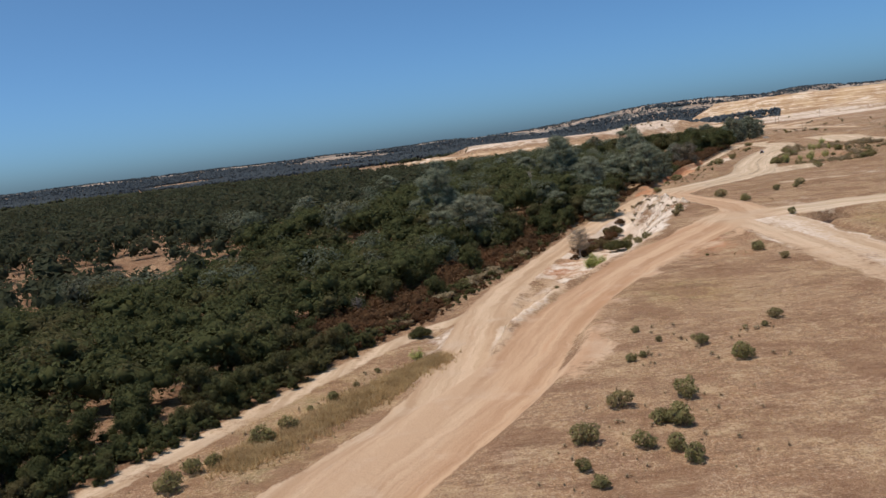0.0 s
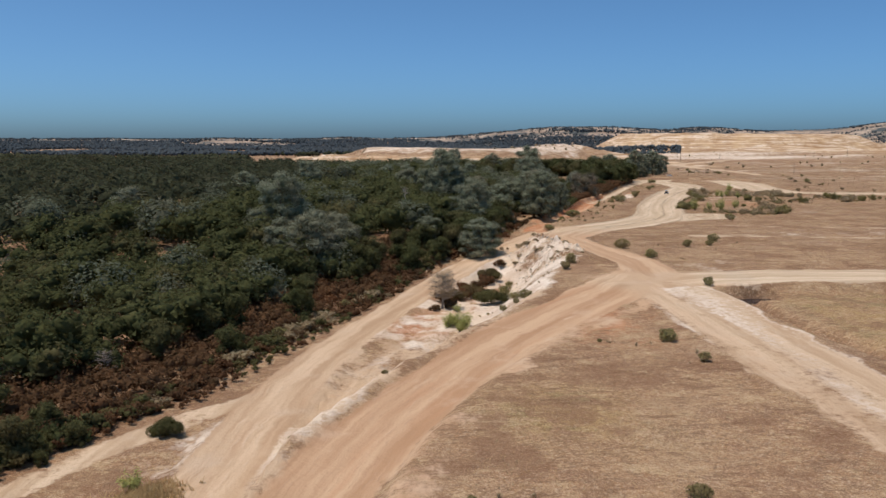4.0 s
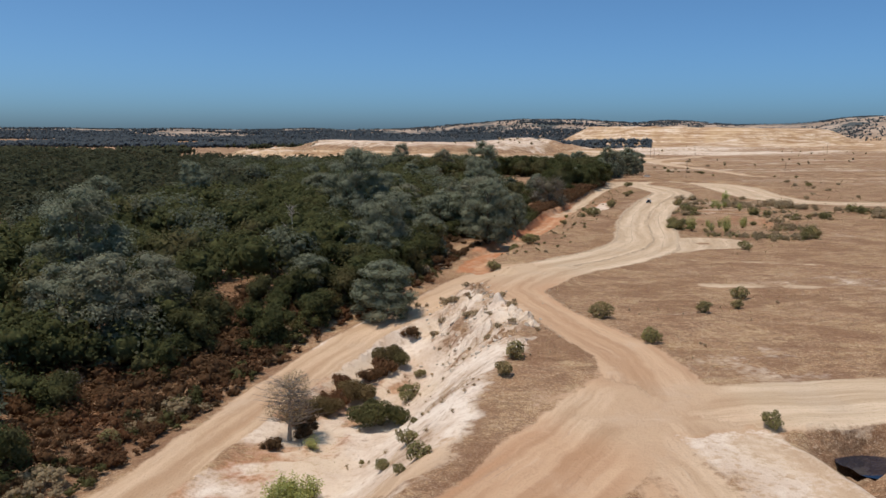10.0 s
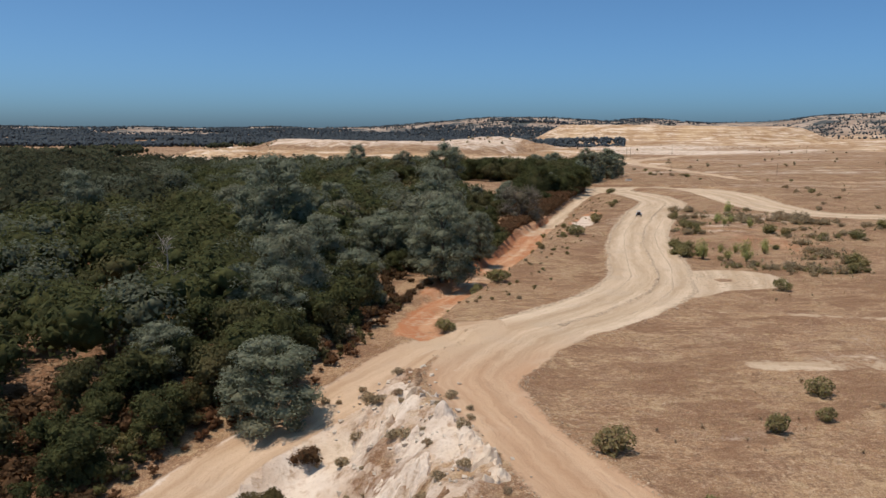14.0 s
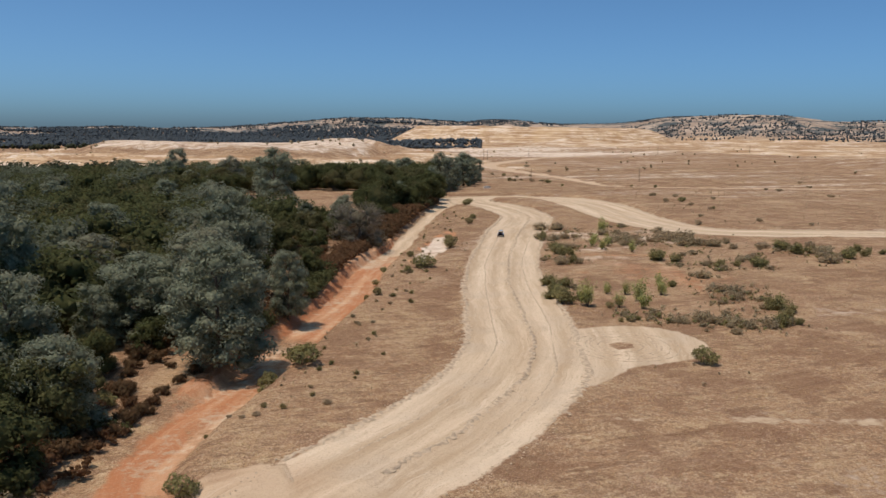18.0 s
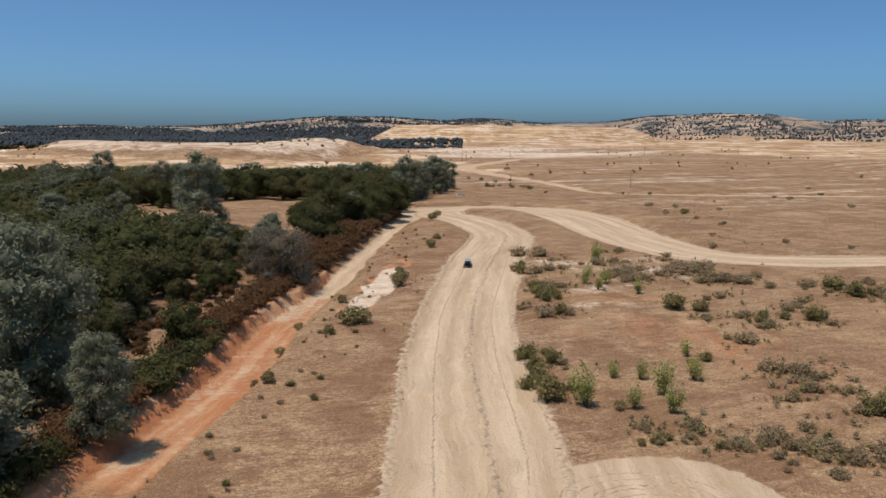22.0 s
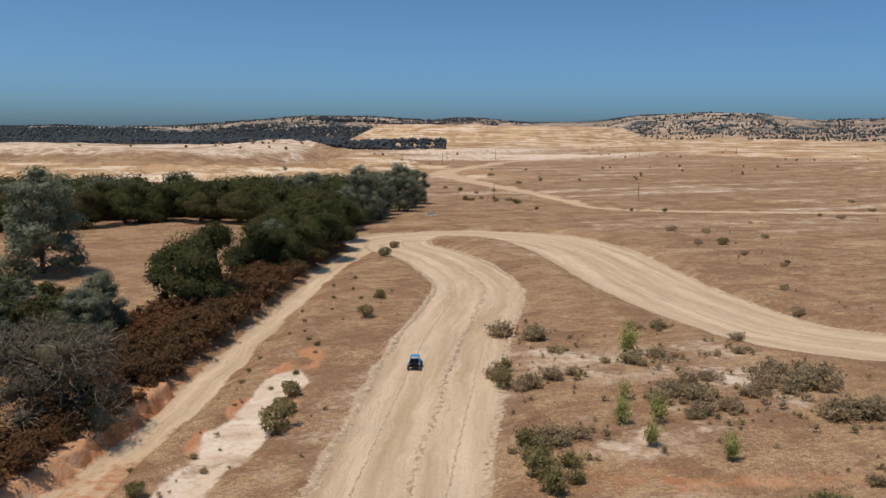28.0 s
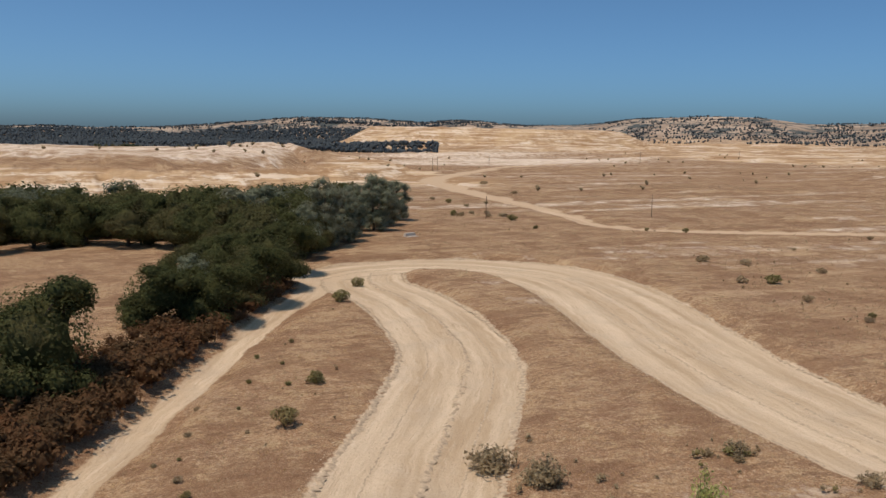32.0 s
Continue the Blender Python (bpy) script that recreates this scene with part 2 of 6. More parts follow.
    relief = m.math("ADD", m.math("MULTIPLY", m.math("ADD", fine, tuft), 0.6), m.math("ADD", m.math("MULTIPLY", grit, 0.3), m.math("MULTIPLY", ruts, m.math("MULTIPLY", m.attr("road"), 0.5))))
    return m.done(c, relief, 0.30, 0.9)


def leaf_material(name, dark, light, dry, tone=0.35):
    m = Nodes(name, 0.85, 0.06)
    p = m.where()
    info = m.put("ShaderNodeObjectInfo").outputs["Random"]
    island = m.put("ShaderNodeNewGeometry").outputs["Random Per Island"]
    c = m.mix(m.step(m.noise(p, 0.35, 3), 0.35, 0.65), dark, light)
    c = m.mix(m.math("MULTIPLY", m.step(island, 0.4, 1.0), 0.45), c, light)
    c = m.mix(m.math("MULTIPLY", m.step(info, 0.5, 1.0), tone), c, dry)
    c = m.mix(m.step(m.noise(p, 1.7, 2), 0.56, 0.75, 0.0, 0.5), c, dry)
    c = m.mix(m.step(m.noise(p, 0.055, 2), 0.52, 0.68, 0.0, 0.55), c, dry)
    # Dark flecks put into the colour, like shaded gaps between leaf sprays.
    clump = m.noise(p, 2.6, 4, 0.7)
    c = m.mix(m.step(clump, 0.50, 0.66, 0.0, 0.5), c, tuple(0.75 * v for v in dark))
    m.done(c, m.math("ADD", clump, m.noise(p, 8.0, 3, 0.7)), 0.25, 0.35)
    glow = m.put("ShaderNodeBsdfTranslucent", {"Color": c})
    both = m.put("ShaderNodeMixShader", {0: 0.40, 1: m.out.outputs[0], 2: glow.outputs[0]})
    m.t.links.new(both.outputs[0], m.t.nodes["Material Output"].inputs["Surface"])
    return m.mat


def plain_material(name, colour, rough=0.6, metal=0.0, spec=0.3, vary=0.25, scale=6.0):
    m = Nodes(name, rough, spec, metal)
    dark = tuple(v * (1 - vary) for v in colour)
    return m.done(m.mix(m.step(m.noise(m.where(), scale, 4), 0.35, 0.65), dark, colour))


EARTH = earth_material()
OAK = leaf_material("oak leaves", (0.060, 0.071, 0.031), (0.118, 0.126, 0.050), (0.172, 0.140, 0.070))
# Effect of distance put into the oak colour: darker and bluer.
VALLEY = leaf_material("oak leaves tinted for distance", (0.048, 0.058, 0.036), (0.084, 0.092, 0.050), (0.120, 0.105, 0.062))
PINE = leaf_material("grey pine needles", (0.172, 0.195, 0.130), (0.305, 0.328, 0.225), (0.275, 0.25, 0.172))
# Darker copy of the pine needles, with shade put into the colour.
PINE_SHADED = leaf_material("shaded pine needles", (0.112, 0.128, 0.082), (0.190, 0.208, 0.140), (0.19, 0.17, 0.115))
# Blue-grey shift stands for distance haze, put into the leaf colour.
HAZED_LEAF = leaf_material("distant oak leaves tinted with haze", (0.075, 0.098, 0.118), (0.108, 0.132, 0.148), (0.135, 0.145, 0.138))
GREY_OAK = leaf_material("grey oak leaves", (0.140, 0.125, 0.084), (0.22, 0.195, 0.136), (0.25, 0.205, 0.148))
BRUSH = leaf_material("dry brush leaves", (0.098, 0.066, 0.037), (0.165, 0.103, 0.054), (0.220, 0.098, 0.048), 0.4)
DRAB = leaf_material("half-dry shrub leaves", (0.315, 0.25, 0.15), (0.47, 0.38, 0.235), (0.50, 0.37, 0.235), 0.4)
SHRUB = leaf_material("shrub leaves", (0.190, 0.178, 0.078), (0.33, 0.30, 0.13), (0.38, 0.29, 0.15))
SAPLING = leaf_material("fresh green leaves", (0.32, 0.345, 0.110), (0.52, 0.53, 0.20), (0.48, 0.41, 0.20), 0.2)
STRAW = leaf_material("dry straw", (0.42, 0.295, 0.145), (0.57, 0.42, 0.22), (0.60, 0.455, 0.275), 0.3)
BUSH = leaf_material("dark bush leaves", (0.085, 0.085, 0.036), (0.155, 0.150, 0.062), (0.215, 0.14, 0.072))
CORE = plain_material("inner twigs", (0.20, 0.155, 0.10), 0.95, vary=0.4)
BARK = plain_material("bark", (0.16, 0.12, 0.085), 0.95, vary=0.5)
DEADWOOD = plain_material("bleached dead wood", (0.50, 0.44, 0.36), 0.9, vary=0.35)
GREYWOOD = plain_material("grey weathered twigs", (0.34, 0.29, 0.24), 0.95, vary=0.3)
ROCK = plain_material("pale rock", (0.66, 0.57, 0.46), 0.95, vary=0.3, scale=1.5)


# ---- shape of the land ----
def fade(v, lo, hi):
    v = np.clip((v - lo) / (hi - lo), 0, 1)
    return v * v * (3 - 2 * v)


def lattice(ix, iy, seed):
    h = (ix * 374761393 + iy * 668265263 + seed * 974711) & 0x7FFFFFFF
    h = ((h ^ (h >> 13)) * 1274126177) & 0x7FFFFFFF
    return ((h ^ (h >> 16)) & 0xFFFF) / 65535.0


def rough(x, y, size, octaves=4, seed=1):
    """Fractal value noise about 0, with features of the given size in metres."""
    total, amp, norm = 0.0, 1.0, 0.0
    for o in range(octaves):
        u, v = x / size + 17.3 * o, y / size - 9.1 * o
        i, j = np.floor(u).astype(np.int64), np.floor(v).astype(np.int64)
        f, g = fade(u - i, 0, 1), fade(v - j, 0, 1)
        a = lattice(i, j, seed + o) * (1 - f) + lattice(i + 1, j, seed + o) * f
        b = lattice(i, j + 1, seed + o) * (1 - f) + lattice(i + 1, j + 1, seed + o) * f
        total, norm = total + amp * (a * (1 - g) + b * g - 0.5) * 2, norm + amp
        amp, size = amp * 0.5, size * 0.5
    return total / norm


def smooth(points, n=6):
    """A Catmull-Rom line through rows of any width."""
    p = np.array(points, float)
    p = np.vstack([2 * p[0] - p[1], p, 2 * p[-1] - p[-2]])
    rows = []
    for i in range(1, len(p) - 2):
        for s in np.arange(n) / n:
            a, b, c, d = p[i - 1], p[i], p[i + 1], p[i + 2]
            rows.append(0.5 * (2 * b + (c - a) * s + (2 * a - 5 * b + 4 * c - d) * s ** 2 + (3 * b - a - 3 * c + d) * s ** 3))
    return np.array(rows + [p[-2]])


def near_line(line, x, y, reach=60.0):
    """For each place: distance to the line, signed (left of its way is positive), length along it, and its other columns."""
    dist = np.full(x.shape, 1e6)
    side, along = np.ones(x.shape), np.zeros(x.shape)
    extra = [np.full(x.shape, line[0, k]) for k in range(2, line.shape[1])]
    lo, hi = line[:, :2].min(0) - reach, line[:, :2].max(0) + reach
    sel = np.nonzero((x > lo[0]) & (x < hi[0]) & (y > lo[1]) & (y < hi[1]))
    px, py = x[sel], y[sel]
    if px.size == 0:
        return dist, dist, along, extra
    best, sgn, run = np.full(px.shape, 1e6), np.ones(px.shape), np.zeros(px.shape)
    ex = [np.full(px.shape, line[0, k]) for k in range(2, line.shape[1])]
    length = 0.0
    for a, b in zip(line[:-1], line[1:]):
        d = b[:2] - a[:2]
        l = math.hypot(*d)
        s = np.clip(((px - a[0]) * d[0] + (py - a[1]) * d[1]) / (l * l), 0, 1)
        qx, qy = px - a[0] - s * d[0], py - a[1] - s * d[1]
        r = np.hypot(qx, qy)
        m = r < best
        best = np.where(m, r, best)
        sgn = np.where(m, np.sign(d[0] * qy - d[1] * qx), sgn)
        run = np.where(m, length + s * l, run)
        for k in range(len(ex)):
            ex[k] = np.where(m, a[2 + k] + s * (b[2 + k] - a[2 + k]), ex[k])
        length += l
    dist[sel], side[sel], along[sel] = best, sgn, run
    for k in range(len(ex)):
        extra[k][sel] = ex[k]
    return dist, dist * side, along, extra


# roads: x, y, height, half width
FOOTPATH = smooth([(-80, 40), (-55, 87), (-35, 125), (-26, 141), (-17, 157), (-8, 169), (-1, 176)], 3)
# front edge of the forest, going north along the roads, and the land that it covers
EDGE = smooth([(-330, -330), (-180, -110), (-95, 40), (-58, 90), (-38, 124), (-30, 140), (-21, 158), (-11, 177), (-2, 200), (16, 239), (27, 262), (36, 281), (48, 295), (59, 307), (66, 325), (72.5, 344), (85, 378), (97, 405), (108, 430), (122, 458), (136, 485), (142, 508), (122, 535), (108, 560), (106, 640), (122, 660), (150, 672), (178, 660), (186, 615), (164, 575), (160, 552), (172, 545), (190, 575), (202, 612), (224, 652), (256, 715), (262, 745)], 2)
FOREST = np.vstack([EDGE, [(120, 800), (-150, 920), (-420, 1000), (-700, 700), (-700, -330)]])


def inside_of(ring, x, y):
    """Whether places lie within a closed ring."""
    hit = np.zeros(x.shape, bool)
    for a, b in zip(ring, np.roll(ring, -1, 0)):
        if a[1] != b[1]:
            hit ^= ((a[1] > y) != (b[1] > y)) & (x < (b[0] - a[0]) * (y - a[1]) / (b[1] - a[1]) + a[0])
    return hit


ROADS = {
    "lower_road": smooth([(-230, -260, -8.2, 7), (-110, -60, -8.4, 7), (-60, 20, -8.5, 7), (-26, 70, -8.7, 7), (-14, 93, -9, 7), (-5, 115, -9.5, 6), (0, 150, -10.2, 5), (8, 192, -10.3, 4.6), (22, 233, -10.3, 4.2), (34, 261, -9.7, 4.2), (47, 281, -6.8, 4.2), (59, 291, -4, 4.6), (71, 302, -1.4, 5), (84, 312, -0.2, 6)]),
    "haul_road": smooth([(-210, -260, -8.3, 8), (-95, -50, -8.5, 8), (-40, 40, -8.6, 8), (-14, 84, -8.6, 8), (0, 108, -8.2, 7.6), (8, 124, -7.7, 6.6), (14, 142, -7.3, 6.2), (23, 161, -6.6, 6.2), (36, 181, -5.2, 6.4), (54, 202, -3.6, 7), (69, 217, -2, 7.5), (77, 228, -1.5, 7)]),
    "main_road": smooth([(79, 222, -1.6, 8), (81.8, 240, -1.0, 5.8), (80, 250, -0.5, 5.0), (77.6, 263, 0, 4.2), (76.2, 278, 0, 4.6), (77, 289, 0, 6.3), (89, 308, 0, 8.5), (105, 321, 0, 9), (118, 335, 0, 9), (128, 351, 0, 9), (136, 372, 0, 8.6), (147, 401, 0, 8.2), (158, 426, 0, 8.2), (171, 452, 0, 8.6), (186, 481, 0, 9), (201, 505, 0, 9.2), (209, 522, 0, 9.2), (213, 541, 0, 9.6), (215, 562, 0, 9.6), (214, 586, -0.2, 9.6), (218, 600, -0.3, 9)]),
    "loop_road": smooth([(206, 598, -0.3, 7), (217, 605, -0.3, 8.5), (234, 606, -0.3, 10), (250, 598, -0.3, 12), (259, 580, -0.2, 14), (256, 553, 0, 14), (244, 510, 0, 12.5), (238, 480, 0.3, 11), (238, 462, 0.6, 10), (250, 447, 1, 9), (275, 437, 1.2, 8), (330, 415, 1.2, 7), (430, 385, 1.2, 7), (600, 330, 1.2, 7)]),
    "side_road": smooth([(74, 222, -1.6, 8), (88, 222.5, -1.3, 7.4), (108, 221, -1, 7.2), (128, 219, -1, 7.2), (160, 214, -1, 7), (230, 200, -1, 7), (340, 180, -1, 7), (520, 150, -1, 7)]),
    "spur_road": smooth([(79, 226, -1.5, 7), (79, 212, -1.9, 8), (79, 196, -2.8, 8.8), (79, 176, -3.7, 8.8), (79, 150, -4.6, 9), (76, 110, -5.8, 9), (70, 50, -7, 9), (52, -60, -8.2, 9), (20, -260, -8.6, 9)]),
    "clay_track": smooth([(77, 307, -1.0, 3.2), (74, 320, -1.6, 3.2), (78, 332, -2, 3.4), (88, 350, -2, 3.6), (103, 380, -2, 3.8), (114, 402, -2, 4), (126, 432, -2, 3.9), (143, 465, -2, 2.8), (161, 505, -1.6, 2.4), (186, 556, -0.9, 2.6), (201, 583, -0.5, 3.5), (206, 600, -0.4, 4)]),
    "far_track": smooth([(640, 1230, 0, 4), (536, 1161, 0, 5), (471, 1086, 0, 7), (412, 1012, 0, 8), (380, 965, 0, 9), (364, 921, 0, 9), (354, 849, 0, 7.5), (347, 785, 0, 6), (338, 711, 0, 4.2), (331, 672, 0, 4), (348, 646, 0.3, 4.4), (413, 615, 0.6, 4), (520, 580, 0.6, 4), (760, 500, 0.6, 4)]),
    "upper_track": smooth([(536, 1161, 0, 5), (600, 1172, 0, 4), (668, 1157, 0, 4), (758, 1130, 0, 4), (838, 1098, 0, 4), (938, 1104, 0, 4), (1075, 1150, 0, 5), (1300, 1220, 0, 5)]),
    "wheel_track": smooth([(121, 319.5, 0, 1.0), (150, 308.5, 0, 1.0), (190, 294, 0.3, 1.0), (250, 272, 0.8, 1.0)]),
    "field_track": smooth([(114, 287, 0, 2.6), (123, 285, 0, 2.4), (140, 281, 0, 2.0), (175, 272, 0, 2.0), (240, 258, 0, 2.0), (330, 240, 0, 2.0)]),
}
RIM = smooth([(-75, 0), (-12, 100), (-6, 112), (5, 130), (10, 148), (22, 171), (33, 187), (50, 210), (59, 228), (66, 243), (70, 254), (73, 265), (71, 280), (69, 292), (70, 304), (80, 320), (90, 340), (107, 375), (127, 410), (148, 450), (168, 492), (194, 560), (206, 608), (238, 660), (268, 745), (300, 900), (340, 1300)], 3)
TURNOUT = (141.5, 346.0)
DITCH = smooth([(92, 214), (91.5, 205), (91.6, 192), (94, 177), (98, 150)], 3)
POND = (95.4, 210.6)
CLEARING = (146.0, 603.0)
GLADES = [(-71, 220, 8), (-110, 290, 9), (-121, 334, 6), (-83, 390, 7), (-83, 288, 6), (-41, 225, 7), (-31, 226, 7), (-17, 239, 6), (-1, 289, 4), (-33, 293, 5), (-32, 500, 9), (16, 523, 6), (26, 366, 4.5), (6, 308, 4), (20, 345, 4.5), (56, 556, 10), (96, 551, 10), (45, 407, 4)]


def land(x, y, detail=True):
    """Height of the ground, and the masks of what covers it."""
    x, y = np.asarray(x, float), np.asarray(y, float)
    plain = np.interp(y, [-600, 60, 110, 180, 220, 258, 300, 700, 900, 1400], [-9, -7.2, -5.8, -3.7, -2.2, -0.1, 0, 0, -0.5, -3])
    plain = plain + 0.013 * np.clip(x - 150, 0, 90) + 0.5 * rough(x, y, 60, 3, 5)
    west = np.interp(y, [-600, 262, 278, 292, 304, 320, 345, 400, 520, 620, 760, 1100], [-11.2, -10.7, -8.5, -5.5, -2.6, -2.0, -1.4, -0.2, 0.3, 0.8, 0.3, -5]) + 0.9 * rough(x, y, 45, 3, 8)
    _, s, _, _ = near_line(RIM, x, y, 4000)
    width = np.interp(y, [110, 160, 200, 235, 265, 290, 305, 330], [7, 8, 12, 17, 19, 15, 7, 8])
    w = fade(s, 0, width)
    h = plain * (1 - w) + west * w
    masks = {k: np.zeros(x.shape) for k in ("road", "pale", "clay", "litter", "lush", "dune", "scrub", "tan", "along", "across")}
    # white sand wash and the eroded rock face below the rim
    _, ls, _, lx = near_line(ROADS["lower_road"], x, y, 60)
    east = 1 - fade(ls, lx[1] - 0.5, lx[1] + 1.5)
    gully = east * fade(y, 195, 222) * (1 - fade(y, 296, 306)) * fade(s + 3.5 * rough(x, y, 8, 4, 26), -3, 2) * (1 - fade(s, 30, 38))
    strip = fade(y, 120, 150) * (1 - fade(y, 205, 230)) * fade(s, -1, 1.5) * (1 - fade(s, 16, 26))
    wash = fade(y, 110, 150) * (1 - fade(y, 205, 235)) * fade(s + 2.5 * rough(x, y, 6, 3, 27), -1.5, 2.0) * (1 - fade(s, 15, 25)) * (0.66 + 0.75 * rough(x * 0.8 - y * 0.35, (x * 0.35 + y * 0.8) * 0.25, 7, 4, 29))
    masks["pale"] = np.maximum(gully * (0.62 + 0.25 * fade(s, 9, 15) + 0.5 * rough(x, y, 9, 4, 28)) * (1 - 0.5 * fade(s, 13, 22) * fade(rough(x, y, 7, 3, 34), -0.15, 0.1)), wash)
    masks["clay"] = np.maximum(masks["clay"], gully * fade(s, 12, 20) * 0.55)
    face = fade(y, 246, 262) * (1 - fade(y, 290, 300)) * fade(s, -3, 2) * (1 - fade(s, 9, 16))
    crag = np.abs(rough(x, y, 7, 4, 21))
    h = h + face * (2.6 * (0.45 - crag) + 1.0 * rough(x, y, 2.5, 2, 23)) + 0.4 * np.exp(-((s - 2) / 4.0) ** 2) * fade(y, 255, 268) * (1 - fade(y, 288, 297))
    h = h - gully * fade(s, 11, 18) * (1 - fade(s, 24, 32)) * 1.7 * np.abs(rough(x, y, 5, 4, 33))
    h = h - strip * 1.7 * np.abs(rough(x, y, 5, 4, 31))
    # the bank above the clay track
    gd, gs, _, gx = near_line(ROADS["clay_track"], x, y, 40)
    bank = fade(gs, gx[1] - 0.8, gx[1] + 0.2) * (1 - fade(gs, gx[1] + 2.0, gx[1] + 4.5)) * fade(y, 335, 355) * (1 - fade(y, 465, 500))
    masks["clay"] = np.maximum(masks["clay"], bank)
    h = h + 0.35 * bank * (0.6 + 1.6 * rough(x, y, 4, 4, 41))
    masks["clay"] = np.maximum(masks["clay"], 0.30 * np.exp(-(((x - 69) / 4) ** 2 + ((y - 322) / 10) ** 2)))
    masks["litter"] = np.where(inside_of(FOREST, x, y), 1.0, 0.0) * (1 - fade((x - CLEARING[0]) ** 2 / 34 ** 2 + (y - CLEARING[1]) ** 2 / 62 ** 2, 1.1, 0.7)) * (1 - fade(y, 640, 800))
    for gx0, gy0, gr in GLADES:
        masks["litter"] = masks["litter"] * fade(np.hypot(x - gx0, y - gy0) + 3 * rough(x, y, 8, 2, 59), gr * 0.6, gr * 1.1)
    masks["lush"] = 0.8 * fade(x, 93, 100) * (1 - fade(y, 205, 213)) * fade(y, 60, 120) + 0.8 * np.exp(-(((x + 26) / 10) ** 2 + ((y - 118) / 30) ** 2)) + np.exp(-(((x - 40) / 9) ** 2 + ((y - 150) / 10) ** 2))
    pd, _, _, _ = near_line(FOOTPATH, x, y, 30)
    scar = ((x - 149.5) * 0.89 - (y - 453) * 0.46) ** 2 / 13 + ((x - 149.5) * 0.46 + (y - 453) * 0.89) ** 2 / 700 + 0.95 * rough(x, y, 6, 4, 57)
    masks["pale"] = np.maximum(masks["pale"], (0.80 + 0.6 * rough(x, y, 4, 3, 56)) * fade(scar, 1.1, 0.55))
    masks["clay"] = np.maximum(masks["clay"], 0.9 * fade(scar, 2.0, 1.0) * fade(rough(x, y, 9, 3, 58), -0.1, 0.25))
    h = h - 0.5 * fade(scar, 1.3, 0.5)
    # bare scalds on the plain
    bare = fade(rough(x * 0.45, y, 22, 4, 51), 0.18, 0.5) * fade(x, 60, 90) * 0.36 + 0.14 * np.exp(-(((x - 190) / 26) ** 2 + ((y - 415) / 45) ** 2))
    masks["pale"] = np.maximum(masks["pale"], bare * (1 - fade(s, -8, 0)))
    masks["pale"] = np.maximum(masks["pale"], fade(y, 480, 640) * fade(x - 0.3 * y, 20, 60) * fade(rough(x * 0.12, y, 18, 4, 53), 0.12, 0.36) * 0.46)
    masks["clay"] = np.maximum(masks["clay"], 0.45 * np.exp(-(((x - 182) / 16) ** 2 + ((y - 392) / 40) ** 2)))
    # bare terraced soil in the basin
    flat = np.exp(-((((x - 184) * 0.88 + (y - 415) * 0.47) / 26) ** 2 + (((y - 415) * 0.88 - (x - 184) * 0.47) / 20) ** 2) ** 2)
    ply = rough((x * 0.9 - y * 0.43) * 0.10, x * 0.43 + y * 0.9, 5, 4, 55)
    masks["pale"] = np.maximum(masks["pale"], flat * (0.14 + 0.55 * ply))
    masks["clay"] = np.maximum(masks["clay"], flat * (0.36 - 0.5 * ply))
    h = h + flat * 0.35 * np.round(ply * 4) / 4
    # worn ground round the meeting of the roads
    masks["clay"] = np.maximum(masks["clay"], 0.5 * np.exp(-((x - 60) / 14) ** 2 - ((y - 190) / 22) ** 2))
    # ditch and pond beside the spur road
    dd, _, _, _ = near_line(DITCH, x, y, 30)
    pr = np.hypot((x - POND[0]) / 4.4, (y - POND[1]) / 4.2) + 0.12 * rough(x, y, 3, 2, 110)
    pit = 1 - fade(pr, 0.55, 1.15)
    h = h - np.maximum(1.5 * (1 - fade(dd, 0.5, 3.0)), 3.0 * pit)
    mud = np.maximum(1 - fade(pr, 0.95, 1.35), 0.8 * (1 - fade(dd, 1.2, 2.8)))
    for key in ("pale", "clay"):
        masks[key] = masks[key] * (1 - mud)
    masks["litter"] = np.maximum(masks["litter"], mud)
    # far land: tailings heaps, benches and wooded ridges
    far = fade(np.hypot(x - 150, y - 350), 480, 700)
    u, v = (x - 1060) * 0.9 - (y - 2290) * 0.43, (x - 1060) * 0.43 + (y - 2290) * 0.9
    r = np.hypot(u / 360, v / 300) + 0.05 * rough(x, y, 160, 3, 61)
    h = h + 40 * (1 - fade(r, 0.80, 1.12)) + far * 5 * fade(rough(x, y, 260, 4, 63), -0.2, 0.5)
    az, dist = np.degrees(np.arctan2(x - 137, y - 362)), np.hypot(x - 137, y - 362)
    r2 = np.hypot((x - 195) / np.where(x < 195, 280, 235), (y - 1230) / 385) + 0.09 * rough(x, y, 150, 4, 67)
    heap = 1 - fade(r2, 0.52, 1.03)
    flank = 4 * heap * (1 - heap)
    rill = np.abs(rough(x + 12 * rough(x, y, 60, 2, 68), y * 0.30, 24, 4, 72))
    step = np.round(heap * 4 + 0.5 * rough(x, y, 90, 3, 69)) / 4
    scarp = 0.42 * (1 - fade(r2 + 0.03 * rill, 0.90, 0.99)) + 0.16 * heap + 0.42 * (1 - fade(r2 + 0.05 * rill, 0.52, 0.70))
    h = h + 18.5 * (0.85 * scarp + 0.15 * np.clip(step, 0, 1)) + heap * 1.6 * rough(x, y, 45, 4, 75) - flank * (7.0 * rill + 2.0 * np.abs(rough(x, y, 12, 3, 70)))
